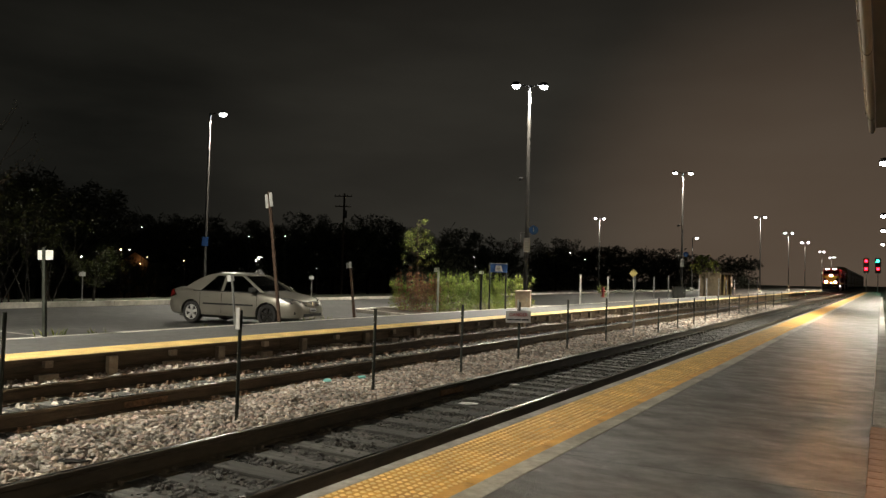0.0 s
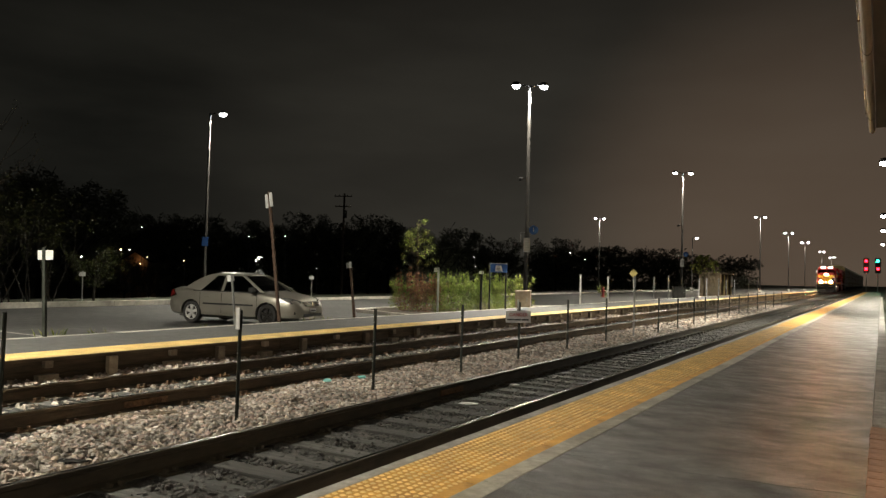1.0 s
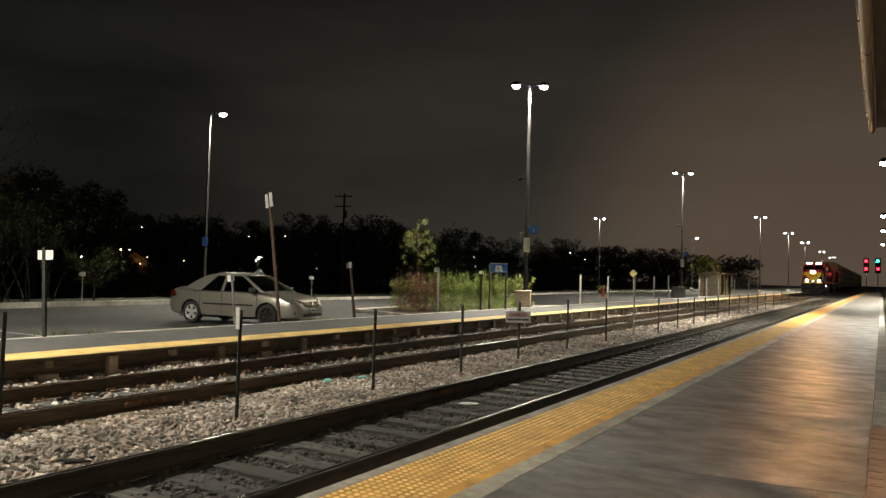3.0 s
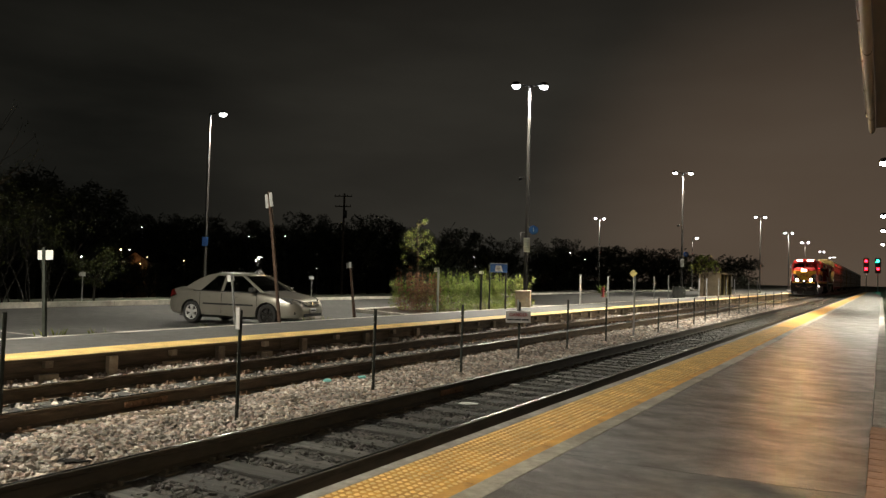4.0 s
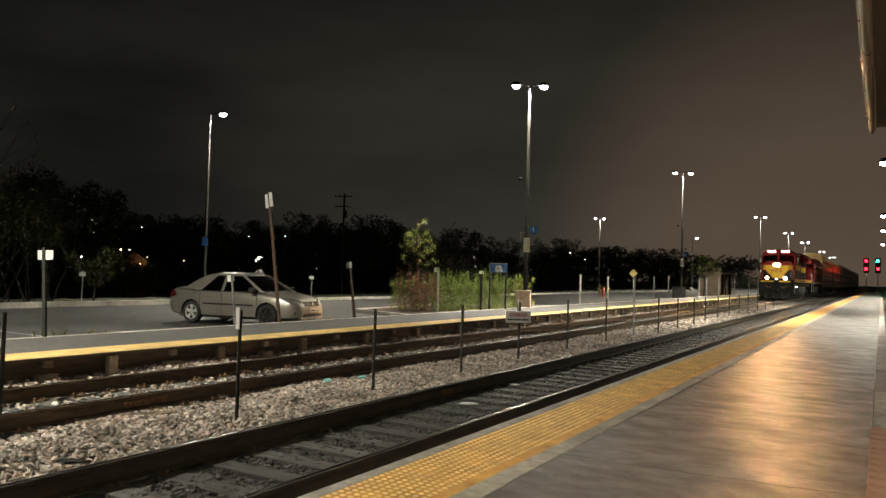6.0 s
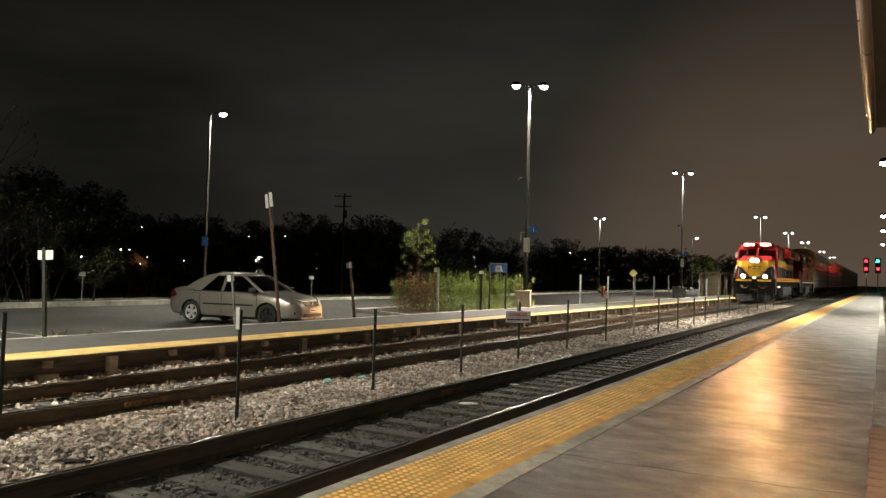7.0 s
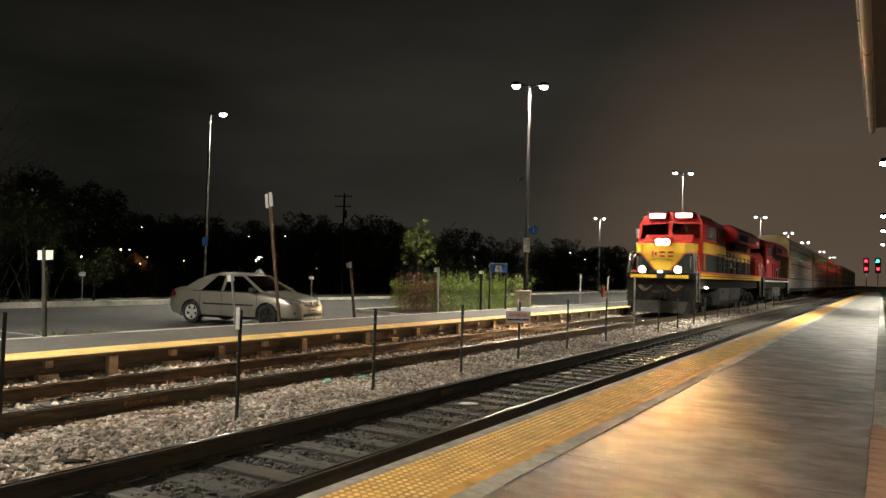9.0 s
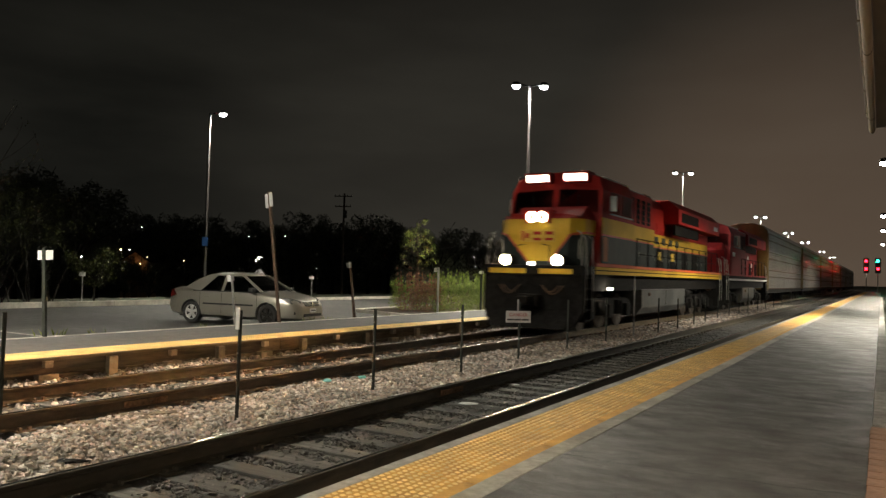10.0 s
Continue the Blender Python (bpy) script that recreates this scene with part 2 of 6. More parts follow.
M = {
    "asphalt_near": mat("sealed asphalt", (0.072, 0.070, 0.066), (0.112, 0.109, 0.103), 26, 0.53, 0.17, bump=1.0, bump_scale=70, stretch=(0.8, 1.2, 1), grime=0.45, bump_dist=0.012, streak=0.16, spec=0.4),
    "asphalt_far": mat("worn asphalt", (0.060, 0.060, 0.058), (0.105, 0.104, 0.100), 7, 0.75, 0.15, bump=0.4, bump_scale=60),
    "lot": mat("car park asphalt", (0.045, 0.045, 0.043), (0.095, 0.093, 0.088), 3, 0.72, 0.15, bump=0.4, bump_scale=50, grime=0.45),
    "concrete": mat("weathered concrete", (0.22, 0.21, 0.19), (0.38, 0.36, 0.33), 14, 0.8, 0.12, bump=0.4, rand=0.12),
    "kerb": mat("pale kerb concrete", (0.42, 0.40, 0.35), (0.60, 0.57, 0.50), 6, 0.85, 0.1, bump=0.3, rand=0.12),
    "yellow": mat("yellow tactile paving", (0.52, 0.27, 0.055), (0.66, 0.37, 0.085), 22, 0.72, 0.12, bump=0.3, grime=0.35, rand=0.07, spec=0.25),
    "edge": mat("pale platform edge concrete", (0.26, 0.245, 0.205), (0.40, 0.38, 0.325), 12, 0.85, 0.1, bump=0.4, rand=0.10, grime=0.4),
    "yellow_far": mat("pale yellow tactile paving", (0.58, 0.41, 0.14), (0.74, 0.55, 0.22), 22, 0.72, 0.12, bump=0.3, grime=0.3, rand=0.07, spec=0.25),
    "dome": mat("worn yellow dome", (0.70, 0.46, 0.14), (0.84, 0.60, 0.24), 30, 0.6, 0.1, bump=0, grime=0.3, island=0.12),
    "timber": mat("weathered timber", (0.075, 0.056, 0.036), (0.215, 0.158, 0.100), 10, 0.85, 0.1, bump=0.6, stretch=(1, 0.18, 1.6), rand=0.25, grime=0.5),
    "timber_pale": mat("cut timber end", (0.25, 0.205, 0.15), (0.40, 0.34, 0.255), 14, 0.85, 0.1, bump=0.4, rand=0.25),
    "tie": mat("creosoted tie", (0.030, 0.030, 0.027), (0.070, 0.068, 0.061), 12, 0.85, 0.12, bump=0.7, stretch=(0.2, 1.6, 1), rand=0.35, grime=0.4),
    "rail": mat("rusty rail side", (0.070, 0.052, 0.032), (0.150, 0.108, 0.064), 12, 0.7, 0.15, metal=0.15, bump=0.35, stretch=(1, 0.3, 1)),
    # near rails: the shade on their platform side is put into this darker colour
    "rail_shaded": mat("grimy dark rail side", (0.040, 0.034, 0.023), (0.085, 0.070, 0.046), 12, 0.65, 0.12, metal=0.1, bump=0.35, stretch=(1, 0.3, 1)),
    "railtop": mat("polished rail head", (0.40, 0.40, 0.39), (0.55, 0.55, 0.53), 30, 0.24, 0.06, metal=1.0, bump=0.06, stretch=(1, 0.08, 1)),
    "rust": mat("rusty iron", (0.095, 0.055, 0.030), (0.21, 0.125, 0.068), 25, 0.8, 0.1, metal=0.2, bump=0.4, rand=0.3),
    "ballast": mat("ballast stone", (0.26, 0.232, 0.205), (0.54, 0.495, 0.445), 9, 0.85, 0.1, bump=0.5, bump_scale=40, island=0.45, palette=((1, 1, 1), (0.62, 0.60, 0.58), (1.05, 0.94, 0.88), (0.95, 0.80, 0.76), (0.42, 0.40, 0.38), (1.15, 1.12, 1.08), (0.80, 0.70, 0.62), (0.75, 0.75, 0.76))),
    "ballast_dark": mat("oily ballast stone", (0.022, 0.021, 0.019), (0.075, 0.071, 0.064), 9, 0.75, 0.1, bump=0.5, bump_scale=40, island=0.55),
    "dirt": mat("ballast bed", (0.030, 0.028, 0.025), (0.10, 0.091, 0.079), 26, 0.95, 0.05, bump=1.0, bump_scale=30, bump_dist=0.04),
    "post": mat("dark steel post", (0.030, 0.036, 0.030), (0.065, 0.070, 0.058), 20, 0.55, 0.12, metal=0.4, bump=0.15),
    "galv": mat("galvanised steel", (0.32, 0.32, 0.31), (0.48, 0.48, 0.47), 18, 0.45, 0.1, metal=0.7, bump=0.1),
    "pole": mat("bronze painted pole", (0.026, 0.024, 0.023), (0.045, 0.041, 0.038), 6, 0.5, 0.1, metal=0.1, bump=0.08),
    "rustpost": mat("brown sign post", (0.075, 0.045, 0.032), (0.14, 0.085, 0.058), 14, 0.7, 0.1, metal=0.2, bump=0.2),
    "signwhite": mat("white sign face", (0.62, 0.62, 0.61), (0.75, 0.75, 0.74), 10, 0.4, 0.08, bump=0.03, grime=0.12),
    "signback": mat("bare aluminium sign back", (0.40, 0.40, 0.39), (0.52, 0.52, 0.51), 10, 0.42, 0.1, metal=0.5, bump=0.05),
    "signblue": mat("blue sign face", (0.045, 0.13, 0.42), (0.06, 0.17, 0.50), 6, 0.4, 0.08, bump=0.02, grime=0.15),
    "signyellow": mat("yellow sign face", (0.62, 0.50, 0.18), (0.70, 0.58, 0.24), 10, 0.45, 0.08, bump=0.03),
    "signred": mat("red lettering", (0.42, 0.03, 0.03), (0.50, 0.05, 0.04), 10, 0.5, 0.05, bump=0),
    "ink": mat("dark lettering", (0.04, 0.04, 0.05), (0.07, 0.07, 0.08), 10, 0.6, 0.05, bump=0),
    "brick": mat("red brick", (0.25, 0.140, 0.090), (0.37, 0.225, 0.150), 16, 0.85, 0.08, bump=0.5, rand=0.12),
    "mortar": mat("lime mortar", (0.36, 0.32, 0.26), (0.52, 0.47, 0.38), 30, 0.95, 0.05, bump=0.6),
    "gutter": mat("cream painted metal", (0.55, 0.50, 0.43), (0.66, 0.61, 0.53), 3, 0.5, 0.1, bump=0.05, grime=0.25, stretch=(1, 0.3, 1)),
    "soffit": mat("brown stained boards", (0.13, 0.115, 0.092), (0.19, 0.17, 0.14), 8, 0.7, 0.1, bump=0.3, stretch=(1, 0.15, 1)),
    "leaf": leafy("green leaf", (0.120, 0.165, 0.036), (0.260, 0.320, 0.080)),
    # leaf_dim and twig: colours darkened in place of the dim light beyond the kerb
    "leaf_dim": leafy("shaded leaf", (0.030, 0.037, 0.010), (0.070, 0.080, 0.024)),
    "twig": mat("grey twig", (0.012, 0.010, 0.007), (0.026, 0.021, 0.015), 16, 0.9, 0.08, bump=0.5),
    "leaf_tree": leafy("pale green leaf", (0.170, 0.210, 0.055), (0.330, 0.370, 0.110)),
    "leaf_red": leafy("reddish brown leaf", (0.16, 0.085, 0.050), (0.27, 0.150, 0.085)),
    "leaf_dark": mat("night foliage", (0.065, 0.068, 0.044), (0.115, 0.118, 0.080), 2, 0.8, 0.1, bump=0, island=0.5, grime=0.3),
    "bark": mat("bark", (0.09, 0.065, 0.045), (0.19, 0.145, 0.105), 16, 0.9, 0.08, bump=0.7, stretch=(1, 1, 0.3)),
    "soil": mat("mulch", (0.05, 0.038, 0.026), (0.12, 0.092, 0.065), 22, 0.95, 0.05, bump=0.9),
    "grass": mat("rough grass", (0.014, 0.018, 0.008), (0.036, 0.042, 0.018), 5, 0.9, 0.05, bump=0.6),
    "car": mat("champagne metallic paint", (0.40, 0.378, 0.325), (0.44, 0.415, 0.358), 2, 0.34, 0.04, metal=0.75, bump=0, grime=0.1, coat=0.7),
    "carblack": mat("black rubber trim", (0.018, 0.018, 0.018), (0.03, 0.03, 0.03), 12, 0.65, 0.1, bump=0.1),
    "tyre": mat("tyre rubber", (0.016, 0.016, 0.016), (0.032, 0.031, 0.030), 20, 0.8, 0.1, bump=0.3),
    "alloy": mat("silver alloy", (0.68, 0.68, 0.67), (0.78, 0.78, 0.77), 10, 0.35, 0.08, metal=0.45, bump=0),
    "chrome": mat("chrome", (0.70, 0.70, 0.70), (0.78, 0.78, 0.78), 10, 0.15, 0.05, metal=1.0, bump=0),
    "interior": mat("grey seat cloth", (0.16, 0.15, 0.135), (0.22, 0.205, 0.185), 20, 0.9, 0.05, bump=0.2),
    "carglass": glass("tinted glass", (0.20, 0.22, 0.21)),
    "headlamp": mat("clear headlamp", (0.12, 0.12, 0.115), (0.24, 0.24, 0.225), 30, 0.25, 0.06, metal=0.15, bump=0.1, coat=0.5),
    "lens": glass("clear lens", (0.85, 0.86, 0.86), 0.08),
    "taillens": mat("red lens", (0.075, 0.006, 0.005), (0.10, 0.008, 0.007), 10, 0.2, 0.05, bump=0, coat=0.5),
    "amber": mat("amber lens", (0.6, 0.22, 0.03), (0.65, 0.26, 0.04), 10, 0.2, 0.05, bump=0, coat=0.5),
    "loco_red": mat("red locomotive enamel", (0.42, 0.022, 0.020), (0.52, 0.036, 0.030), 3, 0.52, 0.1, bump=0.06, grime=0.35, spec=0.15),
    "loco_yellow": mat("yellow locomotive enamel", (0.72, 0.45, 0.040), (0.82, 0.53, 0.065), 3, 0.5, 0.1, bump=0.06, grime=0.3, spec=0.15),
    "loco_dark": mat("dark green locomotive enamel", (0.024, 0.032, 0.031), (0.042, 0.052, 0.050), 3, 0.5, 0.1, bump=0.06, grime=0.3, spec=0.2),
    "loco_maroon": mat("maroon locomotive enamel", (0.24, 0.014, 0.018), (0.33, 0.025, 0.027), 3, 0.55, 0.1, bump=0.06, grime=0.45, spec=0.15),
    "loco_gold": mat("gold emblem enamel", (0.70, 0.47, 0.07), (0.80, 0.56, 0.10), 3, 0.45, 0.1, bump=0.03, grime=0.2, spec=0.2),
    "loco_rust": mat("orange brown door enamel", (0.34, 0.10, 0.03), (0.44, 0.15, 0.05), 4, 0.5, 0.1, bump=0.05, grime=0.3, spec=0.2),
    "loco_line": mat("orange red pinstripe", (0.70, 0.10, 0.035), (0.80, 0.14, 0.05), 5, 0.4, 0.1, bump=0),
    "underframe": mat("sooty underframe", (0.010, 0.0095, 0.009), (0.028, 0.026, 0.024), 9, 0.8, 0.12, bump=0.3, grime=0.4, spec=0.1),
    "tank": mat("grey fuel tank", (0.060, 0.063, 0.060), (0.105, 0.108, 0.102), 5, 0.55, 0.1, bump=0.1, grime=0.4),
    "steelwheel": mat("worn steel wheel", (0.10, 0.085, 0.07), (0.22, 0.19, 0.16), 18, 0.5, 0.12, metal=0.6, bump=0.2),
    "rack": mat("galvanised rack panel", (0.27, 0.27, 0.26), (0.42, 0.42, 0.40), 4, 0.34, 0.1, metal=0.45, bump=0.12, grime=0.4, rand=0.1),
    "rack_yellow": mat("yellow rack end", (0.20, 0.135, 0.04), (0.27, 0.185, 0.055), 3, 0.5, 0.1, bump=0.1, grime=0.45),
    "rack_brown": mat("brown rack frame", (0.09, 0.055, 0.035), (0.17, 0.11, 0.07), 6, 0.65, 0.1, bump=0.2, grime=0.4),
    "handrail": mat("white handrail", (0.60, 0.58, 0.53), (0.72, 0.70, 0.64), 10, 0.45, 0.1, bump=0.05),
    "hydrant": mat("red hydrant paint", (0.22, 0.035, 0.028), (0.28, 0.05, 0.04), 10, 0.5, 0.1, bump=0.1),
    "cabinet": mat("beige utility cabinet", (0.33, 0.25, 0.18), (0.43, 0.34, 0.25), 6, 0.6, 0.1, bump=0.1),
    "shed": mat("tan shelter panel", (0.20, 0.155, 0.095), (0.28, 0.22, 0.14), 4, 0.7, 0.1, bump=0.15),
    "housewall": mat("house siding", (0.20, 0.13, 0.075), (0.32, 0.22, 0.13), 2, 0.8, 0.1, bump=0.2),
    "litter": mat("crumpled white plastic", (0.6, 0.6, 0.58), (0.75, 0.75, 0.73), 20, 0.5, 0.1, bump=0.3),
    "cyan": mat("pale blue painted stone", (0.16, 0.55, 0.52), (0.30, 0.72, 0.68), 20, 0.6, 0.1, bump=0.2),
    "lamp_white": glow("white lamp lens", (0.96, 0.98, 1.0), 80),
    "reflector_rim": glow("warm reflector rim", (1.0, 0.78, 0.46), 50),
    "headlight": glow("headlight lens", (1.0, 0.46, 0.16), HEADLIGHT),
    "ditchlight": glow("ditch light lens", (1.0, 0.46, 0.16), DITCHLIGHT),
    "numberlight": glow("lit number board", (1.0, 0.92, 0.75), 9),
    "steplight": glow("step light", (1.0, 0.90, 0.70), 40),
    "red_signal": glow("red signal lens", (1.0, 0.002, 0.005), 90),
    "green_signal": glow("green signal lens", (0.004, 1.0, 0.36), 90),
    "house_light": glow("warm house lamp", (1.0, 0.72, 0.36), 12),
    "white_light": glow("white yard lamp", (1.0, 0.95, 0.85), 14),
}
# ---- mesh helpers ----
def box(bm, x0, x1, y0, y1, z0, z1, bevel=0.0):
    v = [bm.verts.new(p) for p in ((x0, y0, z0), (x1, y0, z0), (x1, y1, z0), (x0, y1, z0), (x0, y0, z1), (x1, y0, z1), (x1, y1, z1), (x0, y1, z1))]
    fs = [bm.faces.new([v[i] for i in q]) for q in ((0, 3, 2, 1), (4, 5, 6, 7), (0, 1, 5, 4), (1, 2, 6, 5), (2, 3, 7, 6), (3, 0, 4, 7))]
    if bevel:
        bmesh.ops.bevel(bm, geom=list({e for f in fs for e in f.edges}), offset=bevel, segments=2, affect="EDGES", profile=0.6)
    return v


def tube(bm, p0, p1, r0, r1=None, seg=10, caps=True):
    p0, p1 = Vector(p0), Vector(p1)
    r1 = r0 if r1 is None else r1
    q = (p1 - p0).to_track_quat("Z", "Y")
    rings = [[bm.verts.new(p + q @ Vector((r * math.cos(k * math.tau / seg), r * math.sin(k * math.tau / seg), 0))) for k in range(seg)] for p, r in ((p0, r0), (p1, r1))]
    for k in range(seg):
        f = bm.faces.new((rings[0][k], rings[0][(k + 1) % seg], rings[1][(k + 1) % seg], rings[1][k]))
        f.smooth = True
    if caps:
        bm.faces.new(rings[0][::-1])
        bm.faces.new(rings[1])


def pipe(bm, points, r, seg=8):
    for a, b in zip(points, points[1:]):
        tube(bm, a, b, r, r, seg)


def loft(bm, rings, smooth=False, cap=True):
    """Skin over closed rings with the same number of points."""
    vs = [[bm.verts.new(p) for p in ring] for ring in rings]
    n = len(vs[0])
    for a, b in zip(vs, vs[1:]):
        for k in range(n):
            f = bm.faces.new((a[k], a[(k + 1) % n], b[(k + 1) % n], b[k]))
            f.smooth = smooth
    if cap:
        bm.faces.new(vs[0][::-1])
        bm.faces.new(vs[-1])
    return vs


def slab(bm, outline, axis, lo, hi, bevel=0.0):
    """A plate with the 2D outline, thick along the axis x, y or z."""
    def at(p, d):
        return {"x": (d, p[0], p[1]), "y": (p[0], d, p[1]), "z": (p[0], p[1], d)}[axis]
    a = [bm.verts.new(at(p, lo)) for p in outline]
    b = [bm.verts.new(at(p, hi)) for p in outline]
    n = len(a)
    fs = [bm.faces.new(a), bm.faces.new(b[::-1])]
    for k in range(n):
        fs.append(bm.faces.new((a[k], b[k], b[(k + 1) % n], a[(k + 1) % n])))
    bmesh.ops.recalc_face_normals(bm, faces=fs)
    if bevel:
        bmesh.ops.bevel(bm, geom=list({e for f in fs for e in f.edges}), offset=bevel, segments=2, affect="EDGES", profile=0.6)


def disc_shape(bm, c, axis, r, depth, seg=20, profile=((1, 0), (1, 1)), cap=True):
    """A turned shape round the axis (x or y); profile: (radius share, depth share)."""
    rings = []
    for s, d in profile:
        ring = []
        for k in range(seg):
            u, w = r * s * math.cos(k * math.tau / seg), r * s * math.sin(k * math.tau / seg)
            ring.append((c[0] + d * depth, c[1] + u, c[2] + w) if axis == "x" else (c[0] + u, c[1] + d * depth, c[2] + w) if axis == "y" else (c[0] + u, c[1] + w, c[2] + d * depth))
        rings.append(ring)
    loft(bm, rings, cap=cap)
    bmesh.ops.recalc_face_normals(bm, faces=bm.faces)


def mesh_of(name, bm):
    me = bpy.data.meshes.new(name)
    bm.to_mesh(me)
    bm.free()
    return me


def part(name, bm, material, parent=None, label=""):
    me = bm if isinstance(bm, bpy.types.Mesh) else mesh_of(name, bm)
    if not me.materials:
        me.materials.append(M[material])
    ob = new(name, me)
    ob.parent = parent
    if label:
        tagged(ob, label)
    return ob


def thing(name, m=None, label="", category="", group="", kind=""):
    ob = new(name)
    ob.empty_display_size = 0.2
    if m is not None:
        ob.matrix_basis = m
    return tagged(ob, label, category, group, kind)


def boxed(name, material, parent, *dims, bevel=0.0, label=""):
    bm = bmesh.new()
    box(bm, *dims, bevel=bevel)
    return part(name, bm, material, parent, label)


def tubed(name, material, parent, p0, p1, r0, r1=None, seg=12, label=""):
    bm = bmesh.new()
    tube(bm, p0, p1, r0, r1, seg)
    return part(name, bm, material, parent, label)


def words(name, text, size, material, m, parent, depth=0.002):
    """Lettering of the built-in font as a mesh."""
    cu = bpy.data.curves.new(name, "FONT")
    cu.body, cu.size, cu.extrude, cu.align_x, cu.align_y = text, size, depth, "CENTER", "CENTER"
    tmp = bpy.data.objects.new(name, cu)
    scene.collection.objects.link(tmp)
    me = bpy.data.meshes.new_from_object(tmp.evaluated_get(bpy.context.evaluated_depsgraph_get()))
    bpy.data.objects.remove(tmp)
    ob = part(name, me, material, parent)
    ob.data.materials.clear()
    ob.data.materials.append(M[material])
    ob.matrix_basis = m
    return ob


def lamp(name, m, watts, color, size, parent=None, spread=180):
    li = bpy.data.lights.new(name, "AREA")
    li.shape, li.size, li.energy, li.color, li.spread = "DISK", size, watts, color, radians(spread)
    ob = new(name, li)
    ob.parent = parent
    ob.matrix_basis = m
    return ob


def many(name, verts, faces, material, parent=None):
    me = bpy.data.meshes.new(name)
    me.from_pydata(verts, [], faces)
    me.update()
    return part(name, me, material, parent)
# ---- ground, tracks, platforms ----
NEAR_X, FAR_X = -4.42, -8.36            # track centres
Z_NEAR, Z_FAR, Z_LOT = 0.24, 0.22, -0.05
TIE_TOP = -0.185


def ground_z(x):
    """The land falls away behind the car park."""
    return -0.11 - 2.99 * min(1.0, max(0.0, (-33.5 - x) / 8.5))


def ground():
    rows = [(-1500, -3.1), (-42, -3.1), (-33.5, -0.11), (-10.35, -0.11), (-10.30, -0.30), (-2.60, -0.30), (-2.55, -0.06), (1500, -0.06)]
    verts, faces = [], []
    ys = [-300, -20, 0, 20, 60, 150, 400, 1500]
    for x, z in rows:
        verts += [(x, y, z) for y in ys]
    n = len(ys)
    for i in range(len(rows) - 1):
        faces += [(i * n + j, (i + 1) * n + j, (i + 1) * n + j + 1, i * n + j + 1) for j in range(n - 1)]
    tagged(many("ground", verts, faces, "grass"), "rough dark grass and soil round the station", "ground", kind="structure")
    bm = bmesh.new()
    box(bm, -10.28, -2.62, -30, 400, -0.299, -0.215)
    tagged(part("track_bed", bm, "dirt"), "packed ballast bed under both tracks", "ground", kind="structure")
    bm = bmesh.new()
    box(bm, -25.87, -12.96, -60, 260, -0.3, Z_LOT)
    tagged(part("car_park", bm, "lot"), "worn dark asphalt car park", "road", kind="structure")


def rail_profile():
    h = [(-0.07, -0.175), (0.07, -0.175), (0.07, -0.165), (0.012, -0.145), (0.009, -0.05), (0.034, -0.038), (0.036, -0.006), (0.030, -0.001),
         (-0.030, -0.001), (-0.036, -0.006), (-0.034, -0.038), (-0.009, -0.05), (-0.012, -0.145), (-0.07, -0.165)]
    return h


def track(name, xc, label, seed, side="rail", iron="rust"):
    rnd = random.Random(seed)
    tr = thing(name, pose(xc, 0, 0), label, "railway track", kind="structure")
    for s in (-0.753, 0.753):
        bm = bmesh.new()
        loft(bm, [[(s + u, y, w) for u, w in rail_profile()] for y in (-30, 0, 30, 100, 400)])
        bmesh.ops.recalc_face_normals(bm, faces=bm.faces)
        rail = part("rail", bm, side, tr)
        bm = bmesh.new()
        slab(bm, [(s - 0.020, -0.003), (s + 0.020, -0.003), (s + 0.017, 0.003), (s - 0.017, 0.003)], "y", -30, 400)
        part("running_surface", bm, "railtop", rail, "polished running surface")
    tie = mesh_of("tie", _tie_bm())
    tie.materials.append(M["tie"])
    plate = mesh_of("tie_plate", _plate_bm())
    plate.materials.append(M[iron])
    y = -7.8
    for k in range(148):
        t = part("tie", tie, "tie", tr)
        t.matrix_basis = pose(rnd.uniform(-0.04, 0.04), y, rnd.uniform(-0.012, 0.0), 0, 0, rnd.uniform(-0.9, 0.9))
        if y < 42:
            for s in (-0.753, 0.753):
                p = part("tie_plate", plate, "rust", tr)
                p.matrix_basis = pose(s, y, 0)
        y += 0.50 + rnd.uniform(-0.025, 0.025)
    bm = bmesh.new()
    while y < 200:
        box(bm, -1.28, 1.28, y - 0.11, y + 0.11, -0.3, TIE_TOP)
        y += 0.5
    tagged(part("far_ties", bm, "tie", tr), kind="stuff")
    return tr


def _tie_bm():
    bm = bmesh.new()
    box(bm, -1.28, 1.28, -0.112, 0.112, -0.36, TIE_TOP, bevel=0.012)
    return bm


def _plate_bm():
    bm = bmesh.new()
    box(bm, -0.17, 0.17, -0.095, 0.095, TIE_TOP - 0.004, TIE_TOP + 0.014)
    for x in (-0.11, 0.11):
        for y in (-0.05, 0.05):
            box(bm, x - 0.022, x + 0.022, y - 0.014, y + 0.014, TIE_TOP + 0.01, TIE_TOP + 0.045)
    return bm


